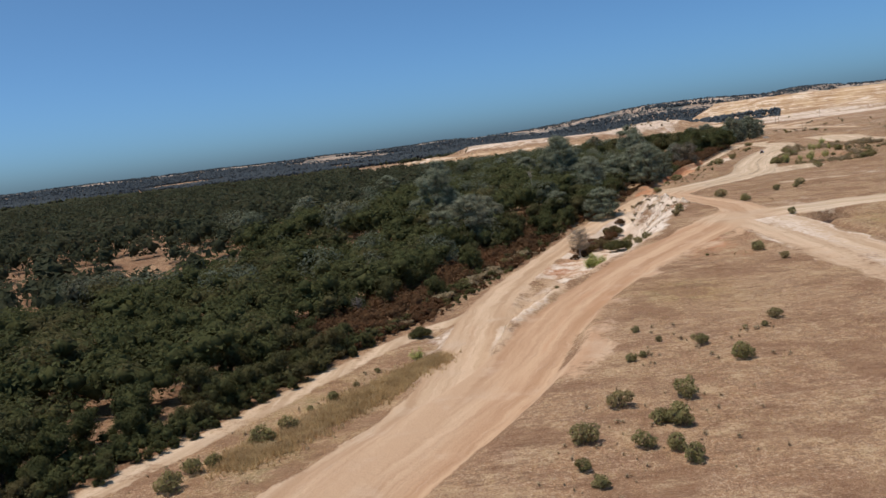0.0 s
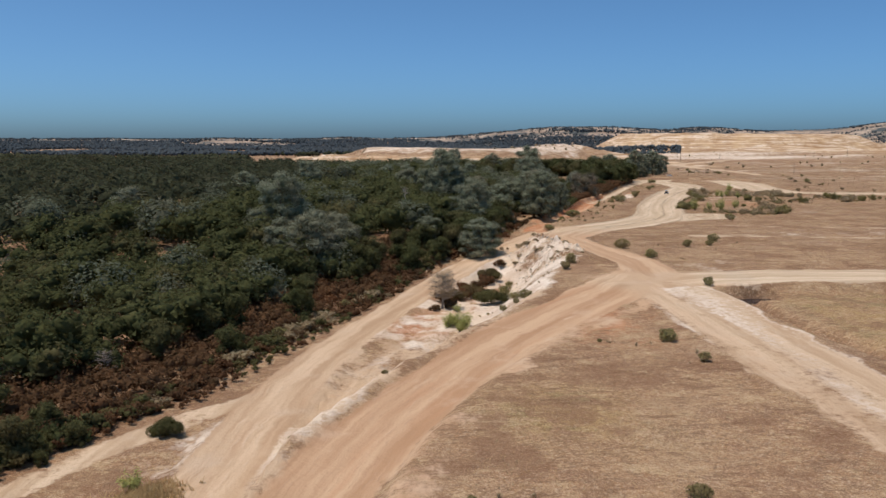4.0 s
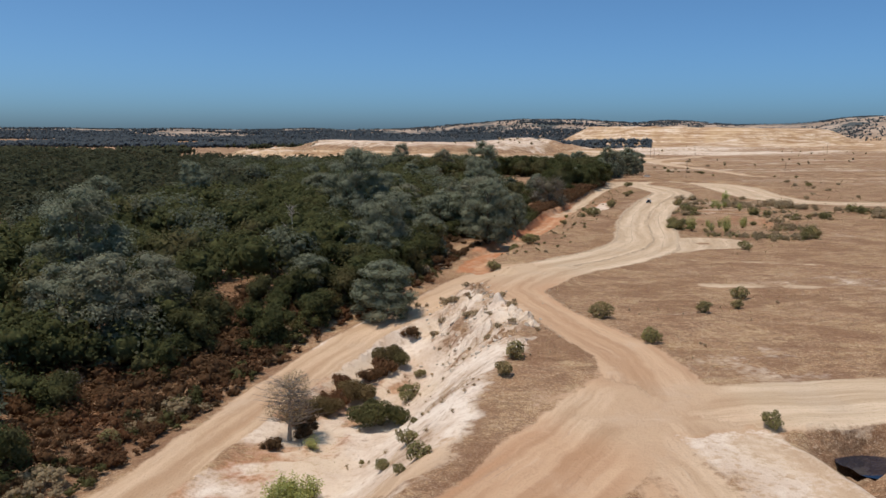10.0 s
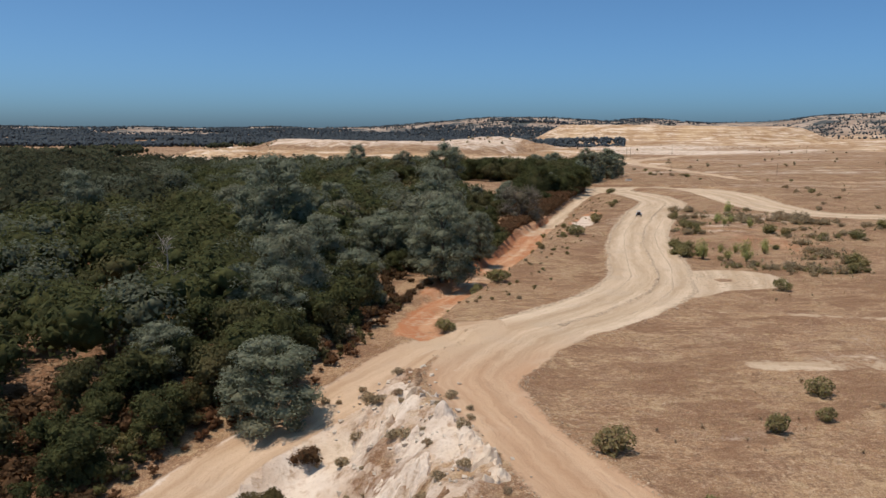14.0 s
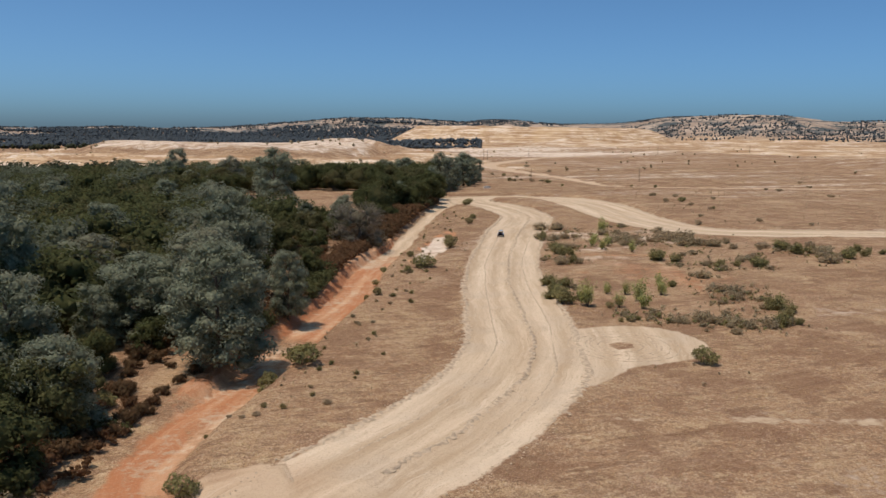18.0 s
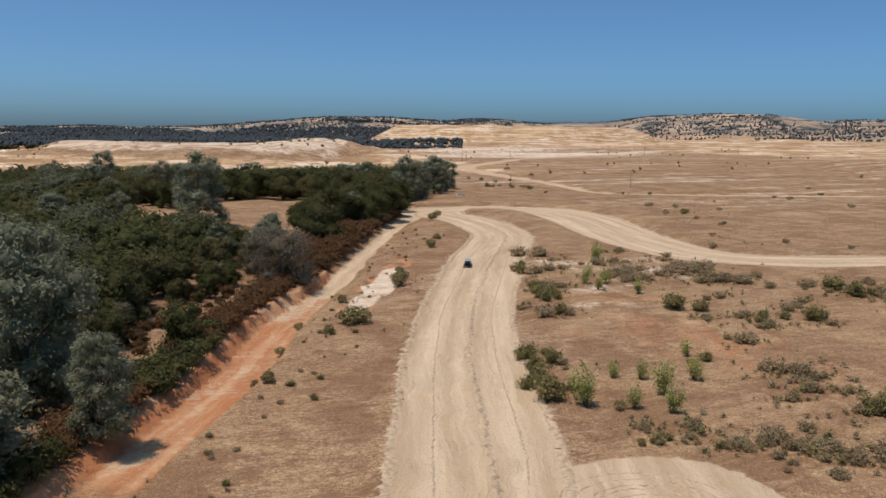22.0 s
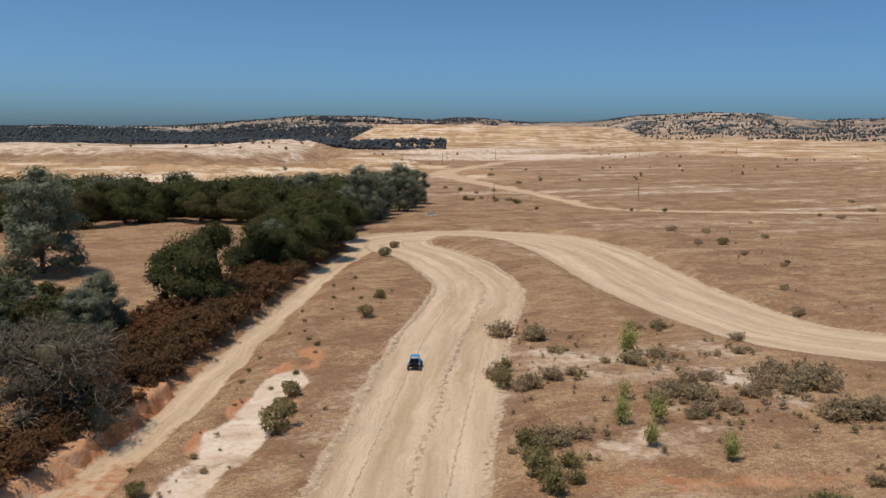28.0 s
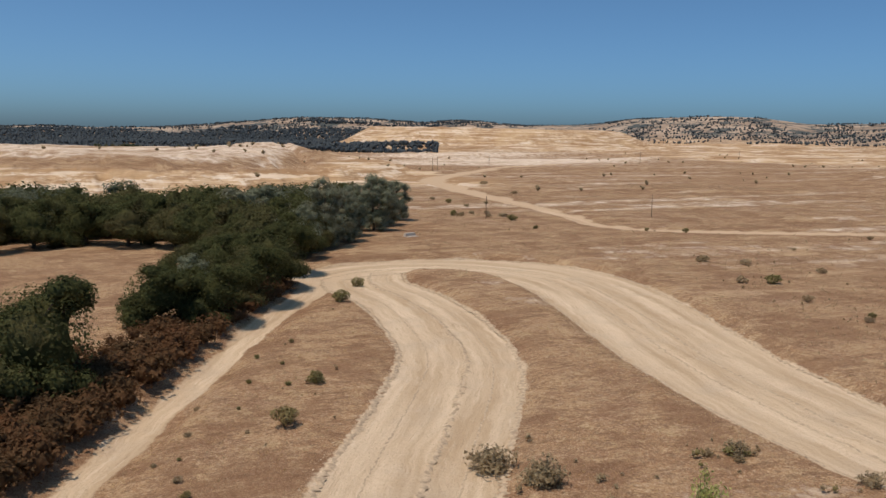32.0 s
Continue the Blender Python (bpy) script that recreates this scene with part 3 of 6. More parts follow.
    for mx, my, mr, mh in ((300, 1215, 55, 7), (345, 1290, 60, 6), (262, 1120, 42, 5), (350, 1130, 50, 4)):
        h = h + mh * np.exp(-(((x - mx) / mr) ** 2 + ((y - my) / (1.3 * mr)) ** 2)) * (1 - 0.5 * np.abs(rough(x, y, 25, 3, 77)))
    # benches of spoil between the plain and the far plateau
    spoil = fade(dist, 1060, 1280) * fade(az, 12, 17) * (1 - fade(dist, 2500, 2900)) * (1 - fade(az, 47, 60))
    vv, uu = 0.4 * x + 0.917 * y, 0.917 * x - 0.4 * y
    lift = rough(uu * 0.22, vv, 150, 4, 78)
    h = h + spoil * (9 * np.round(lift * 3) / 3 + 3 * lift + 5 * fade(dist, 1500, 2200))
    # low terraces of the open plain
    rise = fade(vv, 690, 780) * (1 - fade(dist, 1080, 1250)) * fade(az, 14, 20)
    ply = rough(uu * 0.13, vv, 48, 4, 79)
    h = h + rise * (1.1 * np.round(ply * 5) / 5 + 1.6 * ply)
    sand = np.maximum(np.maximum(1 - fade(r, 1.0, 1.3), 1 - fade(r2, 0.98, 1.06)), spoil * (0.72 + 0.5 * rough(uu * 0.3, vv, 90, 4, 73)))
    plateau = fade(heap + 0.10 * rough(x, y, 60, 3, 74), 0.80, 0.97)
    fan = np.exp(-(((x - 262) / 60) ** 2 + ((y - 1060) / 110) ** 2)) * (0.6 + 0.8 * rough(x * 1.2, y * 0.4, 30, 3, 80))
    floor = np.exp(-((0.917 * (x - 640) - 0.4 * (y - 1430)) / 260) ** 4 - ((0.4 * (x - 640) + 0.917 * (y - 1430)) / 290) ** 4)
    masks["dune"] = sand * (1 - 0.8 * plateau) * (1 - floor) * (1 - fade(heap, 0.02, 0.1) * np.exp(-((r2 - 0.66) / 0.10) ** 2) * (0.8 + 0.7 * rough(x, y, 50, 4, 82)))
    masks["pale"] = np.maximum(masks["pale"], np.maximum(np.maximum(0.85 * plateau, fan), floor) * (0.70 + 0.6 * rough(x * 0.4, y, 70, 4, 76)))
    basin = fade(dist, 330, 400) * np.exp(-(((x - 372) / 60) ** 2 + ((y - 965) / 110) ** 2))
    masks["dune"] = np.maximum(masks["dune"], basin * 1.1)
    crest = np.interp(az, [-180, -60, -23, -10, -3, 4, 9, 11.5, 14, 19, 21, 23, 25, 27, 31, 32.5, 34.7, 37, 40, 43, 44.5, 46, 48, 50, 90, 180], [22, 28, 28, 29, 32, 36, 54, 70, 77, 71, 65, 73, 69, 57, 55, 60, 84, 90, 96, 92, 77, 68, 70, 78, 60, 30])
    ridge = fade(dist, 2350, 3300) * (1 - 0.4 * fade(dist, 3600, 4600))
    h = h + ridge * (crest * (1 + 0.10 * rough(x, y, 500, 4, 81)) + 6)
    masks["scrub"] = fade(dist, 2450, 2800) * (1 - fade(np.hypot((x - 1060) / 430, (y - 2290) / 380), 1.15, 0.95))
    # roads cut and fill the ground
    tone_sum, tone_all = np.zeros(x.shape), np.full(x.shape, 1e-9)
    best, name, close = np.full(x.shape, 0.0), np.full(x.shape, -1), np.full(x.shape, 1e5)
    td, _, _, _ = near_line(np.array([(124.0, 340.0), (133.0, 346.0), (143.5, 347.0)]), x, y, 40)
    ring = np.hypot(x - TURNOUT[0], y - TURNOUT[1])
    turn = (1 - fade(td + 0.8 * rough(x, y, 6, 2, 99), 9.8, 11.6)) * fade(ring + 0.6 * rough(x, y, 2, 2, 98), 1.2, 2.4)
    for i, (key, line) in enumerate(ROADS.items()):
        d, sd, along, (z, half) = near_line(line, x, y, 25)
        wob = 0.9 * rough(x, y, 9, 3, 90 + i)
        inside = 1 - fade(d + wob * {"upper_track": 2, "spur_road": 2.2, "haul_road": 1.6}.get(key, 1), half - 1.3, half + 1.3)
        core = 1 - fade(d, half - 0.5, half + (np.interp(y, [450, 480], [1.4, 4.5]) if key == "clay_track" else 3.0))
        ruts = 0.16 * rough(sd + 0.8 * rough(x, y, 20, 2, 92), along * 0.06, 1.8, 3, 93) if key not in ("far_track", "upper_track", "field_track", "wheel_track") else 0
        if key in ("main_road", "loop_road"):
            ruts = 0.5 * ruts + (0.34 + 0.3 * rough(x, y, 1.6, 2, 96)) * np.exp(-((sd + 0.1 * half + 1.2 * rough(x, y, 30, 2, 94)) / 0.55) ** 2)
        berm = 0.34 * np.exp(-((d - half - 0.4) / 0.7) ** 2) * (0.6 + rough(x, y, 4, 2, 95)) * (1 - turn) * (1 - best) * (1 - np.exp(-((x - 79) / 17) ** 4 - ((y - 223) / 17) ** 4))
        h = h * (1 - core) + (z + 0.12 * rough(x, y, 8, 3, 97) + ruts) * core + (berm if key not in ("far_track", "upper_track", "field_track", "wheel_track") else 0)
        take = inside > best
        best, name = np.where(take, inside, best), np.where(take, i, name)
        nearer = d - half < close
        close = np.where(nearer, d - half, close)
        masks["along"], masks["across"] = np.where(nearer, along, masks["along"]), np.where(nearer, sd, masks["across"])
        tone = {"haul_road": 1.0, "far_track": 0.3, "upper_track": 0.3, "lower_road": 0.5, "spur_road": 0.4}.get(key, 0.0)
        tone = tone if key != "main_road" else 0.85 * (1 - fade(y, 285, 312))
        share = (1 - fade(d, half - 2.0, half + 5.0)) ** 2 + 1e-6 * take
        tone_sum, tone_all = tone_sum + share * tone, tone_all + share
        if key == "spur_road":
            stripe = rough(sd + 1.5 * rough(x, y, 25, 2, 108), along * 0.07, 5, 4, 107)
            masks["pale"] = np.maximum(masks["pale"], inside * (0.44 + 0.9 * stripe + 0.05 * np.clip(sd, -4, 7)))
            best = np.where(take, inside * (0.62 - 0.5 * stripe), best)
        if key in ("field_track", "wheel_track"):
            best = np.where(take, inside * (0.55 + 0.5 * rough(x, y, 6, 3, 109)), best)
        if key == "clay_track":
            masks["clay"] = np.maximum(masks["clay"], inside * (0.66 + 0.55 * rough(x, y, 14, 3, 101)) * (1 - fade(y, 440, 500)))
            best = np.where(take & (y < 480), inside * (0.42 + 0.58 * fade(y, 430, 480)), best)
    masks["tan"] = tone_sum / tone_all
    worn_strip = fade(y, 112, 140) * (1 - fade(y, 208, 232)) * fade(s, -2, 2) * (1 - fade(s, 26, 34)) * east * (0.62 + 0.75 * rough(x, y, 8, 4, 105))
    masks["tan"] = np.where(worn_strip > best, 0.45, masks["tan"])
    best = np.maximum(best, np.clip(worn_strip, 0, 0.9))
    trail = 0.85 * (1.0 - fade(pd + 1.0 * rough(x, y, 7, 4, 43), 1.8, 3.8)) * (0.8 + 0.4 * rough(x, y, 5, 3, 44))
    masks["tan"] = np.where(trail > best, 0.25, masks["tan"])
    best = np.maximum(best, trail)
    hd, hs, _, hx = near_line(ROADS["haul_road"], x, y, 40)
    skirt = (1 - fade(-hs - hx[1] + 5 * rough(x, y, 16, 4, 113), 1.0, 12.0)) * (hs < 0) * fade(y, 60, 110) * (1 - fade(y, 214, 224)) * (0.50 + 0.55 * rough(hs, y * 0.35 + x * 0.2, 6, 4, 111))
    skirt = np.maximum(skirt, np.exp(-(((x - 78) / 16) ** 2 + ((y - 222) / 13) ** 2)) * (0.75 + 0.5 * rough(x, y, 9, 3, 112)))
    masks["tan"] = np.where(skirt > best, 0.8, masks["tan"])
    best = np.maximum(best, np.clip(skirt, 0, 0.85))
    take = turn > best
    best, name = np.where(take, turn, best), np.where(take, 2, name)
    masks["tan"] = np.where(take, 0.0, masks["tan"])
    h = h + turn * 0.08 * np.cos(ring * 3.0) * (1 - fade(ring, 6, 9))
    masks["road"] = best
    if detail:
        h = h + 0.10 * rough(x, y, 2.2, 2, 7) * (1 - best)
    return h, masks, name


GRID = {}


def height(x, y):
    """Height of the built ground sheet, for one place or many."""
    gx, gy, H = GRID["x"], GRID["y"], GRID["h"]
    i, j = np.clip(np.searchsorted(gx, x) - 1, 0, len(gx) - 2), np.clip(np.searchsorted(gy, y) - 1, 0, len(gy) - 2)
    f, g = (x - gx[i]) / (gx[i + 1] - gx[i]), (y - gy[j]) / (gy[j + 1] - gy[j])
    return (H[j, i] * (1 - f) + H[j, i + 1] * f) * (1 - g) + (H[j + 1, i] * (1 - f) + H[j + 1, i + 1] * f) * g


def on_road(x, y, what="road"):
    """How much of a road, or of another cover, lies at one place or many."""
    gx, gy = GRID["x"], GRID["y"]
    return GRID[what][np.clip(np.searchsorted(gy, y), 0, len(gy) - 1), np.clip(np.searchsorted(gx, x), 0, len(gx) - 1)]


def graded(lo, hi, step, first, last, growth_lo, growth_hi):
    mid = list(np.arange(lo, hi + step / 2, step))
    down, d, v = [], step, lo
    while v > first:
        d *= growth_lo
        v -= d
        down.append(v)
    up, d, v = [], step, mid[-1]
    while v < last:
        d *= growth_hi
        v += d
        up.append(v)
    return np.array(down[::-1] + mid + up)


def mesh_from(name, verts, faces, material=None, flat=False, inner=None, count=0):
    """A mesh of faces that all have the same number of corners."""
    me = bpy.data.meshes.new(name)
    verts, faces = np.asarray(verts, np.float32), np.asarray(faces, np.int32)
    n, k = faces.shape
    me.vertices.add(len(verts))
    me.vertices.foreach_set("co", verts.ravel())
    me.loops.add(n * k)
    me.loops.foreach_set("vertex_index", faces.ravel())
    me.polygons.add(n)
    me.polygons.foreach_set("loop_start", np.arange(n, dtype=np.int32) * k)
    me.polygons.foreach_set("use_smooth", np.full(n, not flat))
    if material:
        me.materials.append(material)
    if inner:
        me.materials.append(inner)
        me.polygons.foreach_set("material_index", (np.arange(n) < count).astype(np.int32))
    if count:
        me.polygons.foreach_set("use_smooth", np.arange(n) < count)
    me.update(calc_edges=True)
    return me


def build_ground():
    gx = graded(-50, 290, 1.1, -4700, 4700, 1.065, 1.065)
    gy = graded(80, 630, 1.1, -1500, 4700, 1.16, 1.013)
    X, Y = np.meshgrid(gx, gy)
    H, masks, name = land(X, Y)
    seam = np.zeros(X.shape)
    for key in ("along", "across"):
        v = masks[key]
        for cut_a, cut_b in (((slice(None), slice(1, None)), (slice(None), slice(None, -1))), ((slice(1, None), slice(None)), (slice(None, -1), slice(None)))):
            jump = (np.abs(v[cut_a] - v[cut_b]) > 5.0).astype(float)
            seam[cut_a], seam[cut_b] = np.maximum(seam[cut_a], jump), np.maximum(seam[cut_b], jump)
    for strength in (1.0, 0.66, 0.33):
        wide = seam.copy()
        wide[1:], wide[:-1] = np.maximum(wide[1:], strength * seam[:-1]), np.maximum(wide[:-1], strength * seam[1:])
        wide[:, 1:], wide[:, :-1] = np.maximum(wide[:, 1:], strength * seam[:, :-1]), np.maximum(wide[:, :-1], strength * seam[:, 1:])
        seam = wide
    masks["seam"] = seam
    GRID.update(x=gx, y=gy, h=H, **{k: masks[k] for k in ("road", "pale", "litter")})
    nx, ny = len(gx), len(gy)
    co = np.stack([X, Y, H], -1).reshape(-1, 3)
    i = (np.arange(ny - 1)[:, None] * nx + np.arange(nx - 1)[None]).ravel()
    quads = np.stack([i, i + 1, i + nx + 1, i + nx], 1)
    owner = np.where(masks["road"] > 0.35, name, -1).ravel()[quads[:, 0]]
    labels = {
        "lower_road": "pale dirt road below the eroded bank", "haul_road": "wide tan dirt road with worn wheel ruts",
        "main_road": "wide pale graded dirt road over the plain", "loop_road": "broad pale dirt road bending back over the plain",
        "side_road": "pale dirt road across dry grass", "spur_road": "pale chalky dirt road with wheel tracks",
        "clay_track": "narrow orange clay track below a red bank", "far_track": "pale dirt track bending across the plain", "upper_track": "thin pale track along the far edge of the plain", "field_track": "faint pale track through dry grass", "wheel_track": "pair of faint wheel lines through dry grass"}
    for k, key in enumerate(["ground", *ROADS]):
        q = quads[owner == k - 1]
        if len(q) == 0:
            continue
        used, inv = np.unique(q, return_inverse=True)
        me = mesh_from(key, co[used], inv.reshape(-1, 4), EARTH)
        for a, val in masks.items():
            me.attributes.new(a, "FLOAT", "POINT").data.foreach_set("value", val.ravel()[used].astype(np.float32))
        tagged(new(key, me), labels.get(key, "dry grassland with bare soil, running out to wooded hills"), "road" if key != "ground" else "ground", kind="structure")


build_ground()


def build_crags():
    """The broken rock face of the mound, on a finer net laid into the ground."""
    gx, gy = np.arange(50, 78, 0.3), np.arange(240, 302, 0.3)
    X, Y = np.meshgrid(gx, gy)
    H, masks, _ = land(X, Y, False)
    H = height(X.ravel(), Y.ravel()).reshape(X.shape)
    _, s, _, _ = near_line(RIM, X, Y, 60)
    reach = fade(Y, 244, 256) * (1 - fade(Y, 290, 298)) * fade(s, -3.5, 0.5) * (1 - fade(s, 8, 14)) * (1 - fade(masks["road"], 0.02, 0.3))
    lump = 1 - 2.2 * np.abs(rough(X, Y, 6.0, 5, 171))
    ledge = np.round((lump + 0.25 * rough(X, Y, 1.2, 3, 173)) * 3) / 3 * 0.55 + 0.45 * lump
    block = rough(np.round(X / 1.7 + 0.5 * rough(X, Y, 2.4, 2, 174)) * 1.7, np.round(Y / 2.3 + 0.5 * rough(X, Y, 2.4, 2, 176)) * 2.3, 2.0, 1, 178)
    H = H + reach * (1.15 * ledge + 0.75 * block + 1.1 * np.abs(rough(X, Y, 2.6, 4, 177)) + 0.30 * rough(X, Y, 0.9, 3, 175) - 0.9) - 0.12
    masks["pale"] = np.where(reach > 0.02, 0.36 + 0.35 * ledge + 0.8 * rough(X, Y, 4, 4, 179), masks["pale"])
    masks["clay"] = np.where(reach > 0.02, 0.25 + 0.6 * rough(X, Y, 9, 3, 180), masks["clay"])
    nx, ny = len(gx), len(gy)
    co = np.stack([X, Y, H], -1).reshape(-1, 3)
    i = (np.arange(ny - 1)[:, None] * nx + np.arange(nx - 1)[None]).ravel()
    quads = np.stack([i, i + 1, i + nx + 1, i + nx], 1)
    quads = quads[(reach.ravel()[quads] > 0.01).any(1)]
    used, inv = np.unique(quads, return_inverse=True)
    me = mesh_from("rock_outcrop", co[used], inv.reshape(-1, 4), EARTH, flat=True)
    for a, val in masks.items():
        me.attributes.new(a, "FLOAT", "POINT").data.foreach_set("value", val.ravel()[used].astype(np.float32))
    tagged(new("rock_outcrop", me), "eroded mound of pale broken rock and earth", "rock outcrop", kind="structure")


build_crags()


def build_clay_bank():
    """The raw, fluted cut above the clay track, as a fine strip set before the slope."""
    line = ROADS["clay_track"]
    run = np.concatenate([[0], np.cumsum(np.hypot(*np.diff(line[:, :2], axis=0).T))])
    s = np.arange(0, run[-1], 0.35)
    x, y, half = (np.interp(s, run, line[:, k]) for k in (0, 1, 3))
    d = np.stack([np.gradient(x), np.gradient(y)], 1)
    d /= np.linalg.norm(d, axis=1)[:, None]
    o = np.linspace(-0.6, 4.2, 18)
    S, O = np.meshgrid(s, o)
    off = half[None] + O
    X, Y = x[None] - d[None, :, 1] * off, y[None] + d[None, :, 0] * off
    low = height((x - d[:, 1] * (half - 0.3)), (y + d[:, 0] * (half - 0.3)))[None]
    high = height((x - d[:, 1] * (half + 4.0)), (y + d[:, 0] * (half + 4.0)))[None]
    flute = rough(S, O * 0.4, 2.2, 3, 191) * 0.8 + 0.5 * rough(S, O, 9, 2, 193)
    lift = np.maximum(high - low, 0.0) * fade(O + flute, 0.1, 1.15) + 0.25 * rough(S, O, 0.8, 2, 195)
    ground = height(X.ravel(), Y.ravel()).reshape(X.shape)
    Z = np.where((O < -0.4) | (O > 4.0), ground - 0.25, np.maximum(low + lift, ground - 0.25))
    masks = land(X, Y, False)[1]
    masks["pale"], masks["dune"] = np.zeros(X.shape), np.zeros(X.shape)
    masks["clay"], masks["road"], masks["litter"] = np.full(X.shape, 1.0), np.zeros(X.shape), np.where(O > 2.2, 0.8, 0.0)
    ok = (y > 346) & (y < 472)
    n = len(s)
    i = (np.arange(len(o) - 1)[:, None] * n + np.nonzero(ok)[0][None, :-1]).ravel()
    quads = np.stack([i, i + 1, i + n + 1, i + n], 1)[:, ::-1]
    used, inv = np.unique(quads, return_inverse=True)
    me = mesh_from("clay_bank", np.stack([X, Y, Z], -1).reshape(-1, 3)[used], inv.reshape(-1, 4), EARTH)
    for a, val in masks.items():
        me.attributes.new(a, "FLOAT", "POINT").data.foreach_set("value", val.ravel()[used].astype(np.float32))
    tagged(new("clay_bank", me), "raw red clay bank cut beside the narrow track", "bank", kind="structure")


build_clay_bank()


# ---- plants ----
def part(name, mesh, parent, label=""):
    ob = new(name, mesh)
    ob.parent = parent
    if label:
        ob["label"] = label
    return ob


def leaves(rng, centres, normals, size, spread=0.9):
    """Small leaf sprays, a triangle each, turned about the given normals."""
    n = len(centres)
    nor = normals * 0.80 + rng.normal(0, 0.45, (n, 3)) * spread + np.array([0, 0, 0.30])
    nor /= np.linalg.norm(nor, axis=1)[:, None] + 1e-9
    a = np.cross(nor, rng.normal(0, 1, (n, 3)))
    a /= np.linalg.norm(a, axis=1)[:, None] + 1e-9
    b = np.cross(nor, a)
    s = (size * rng.uniform(0.55, 1.35, n))[:, None]
    v = np.stack([centres - a * s, centres - b * s * 0.55 + a * s * 0.3, centres + a * s * 0.7 + b * s * 0.6 + nor * s * 0.3], 1)
    return v.reshape(-1, 3), np.arange(3 * n).reshape(n, 3)


def lobe_points(rng, lobes, n, inner=0.55):
    """Places on and just inside a set of ellipsoids, none deep inside another."""
    lobes = np.array(lobes, float)
    w = (lobes[:, 3] * lobes[:, 4]) ** 1.0
    pick = rng.choice(len(lobes), n * 2, p=w / w.sum())
    d = rng.normal(0, 1, (n * 2, 3))
    d[:, 2] += 0.25
    d /= np.linalg.norm(d, axis=1)[:, None]
    r = rng.uniform(inner, 1.12, n * 2) ** 0.6
    rad = lobes[pick][:, [3, 3, 4]]
    c = lobes[pick][:, :3] + d * rad * r[:, None]
    ok = np.ones(n * 2, bool)
    for l in lobes:
        q = (c - l[:3]) / np.array([l[3], l[3], l[4]])
        ok &= (q * q).sum(1) > 0.42
    ok = np.nonzero(ok)[0][:n]
    return c[ok], d[ok]


def tubes(paths, sides=6):
    """Tapered tubes along paths of rows x, y, z, radius, as one set of quads."""
    V, Q = [], []
    for path in paths:
        p = np.array(path, float)
        base = sum(len(v) for v in V)
        ring = np.arange(sides) * 2 * math.pi / sides
        for i, row in enumerate(p):
            t = p[min(i + 1, len(p) - 1), :3] - p[max(i - 1, 0), :3]
            t /= np.linalg.norm(t) + 1e-9
            a = np.cross(t, (0.31, 0.87, 0.38))
            a /= np.linalg.norm(a) + 1e-9
            b = np.cross(t, a)
            V.append(row[:3] + row[3] * (np.cos(ring)[:, None] * a + np.sin(ring)[:, None] * b))
        for i in range(len(p) - 1):
            for k in range(sides):
                Q.append((base + i * sides + k, base + i * sides + (k + 1) % sides, base + (i + 1) * sides + (k + 1) % sides, base + (i + 1) * sides + k))
    return np.vstack(V), np.array(Q)


def core_blobs(rng, lobes, shrink=0.72):
    """Low, lumpy masses inside the crown, so that it is dense where the tree is."""
    V, Q, base = [], [], 0
    rings, segs = 4, 6
    for l in lobes:
        th = np.linspace(0.12, math.pi - 0.12, rings)
        ph = np.arange(segs) * 2 * math.pi / segs
        T, P = np.meshgrid(th, ph, indexing="ij")
        k = shrink * rng.uniform(0.72, 1.18, T.shape)
        v = np.stack([l[0] + l[3] * k * np.sin(T) * np.cos(P), l[1] + l[3] * k * np.sin(T) * np.sin(P), l[2] + l[4] * k * np.cos(T)], -1).reshape(-1, 3)
        for i in range(rings - 1):
            for j in range(segs):
                a, b, c, d = base + i * segs + j, base + (i + 1) * segs + j, base + (i + 1) * segs + (j + 1) % segs, base + i * segs + (j + 1) % segs
                Q += [(a, b, c), (a, c, d)]
        V.append(v)
        base += len(v)
    return np.vstack(V), np.array(Q)


def joined(*sets):
    V, Q, base = [], [], 0
    for v, q in sets:
        V.append(v), Q.append(q + base)
        base += len(v)
    return np.vstack(V), np.vstack(Q)


def oak_lobes(rng, tall, wide):
    r = wide / 2
    lobes = [(0, 0, tall * 0.60, r * 0.72, tall * 0.34)]
    for i in range(rng.integers(13, 17)):
        a, q = i * 2.4 + rng.uniform(-0.4, 0.4), rng.uniform(0.42, 0.74) * r
        s = rng.uniform(0.24, 0.40) * r
        lobes.append((q * math.cos(a), q * math.sin(a), tall * (rng.uniform(0.10, 0.36) if i % 2 else rng.uniform(0.45, 0.84)), s, s * rng.uniform(0.75, 1.0)))
    return lobes


def dome_lobes(rng, tall, wide):
    r = wide / 2
    lobes = [(0, 0, tall * 0.50, r * 0.76, tall * 0.42)]
    for i in range(34):
        up = 0.10 + 0.82 * ((i * 0.618) % 1.0)
        a = i * 2.4 + rng.uniform(-0.3, 0.3)
        q = r * 0.80 * math.sqrt(max(0.04, 1 - ((up - 0.42) / 0.56) ** 2)) * rng.uniform(0.85, 1.08)
        k = rng.uniform(0.20, 0.32) * r
        lobes.append((q * math.cos(a), q * math.sin(a), tall * up, k, k * rng.uniform(0.7, 0.95)))
    return lobes


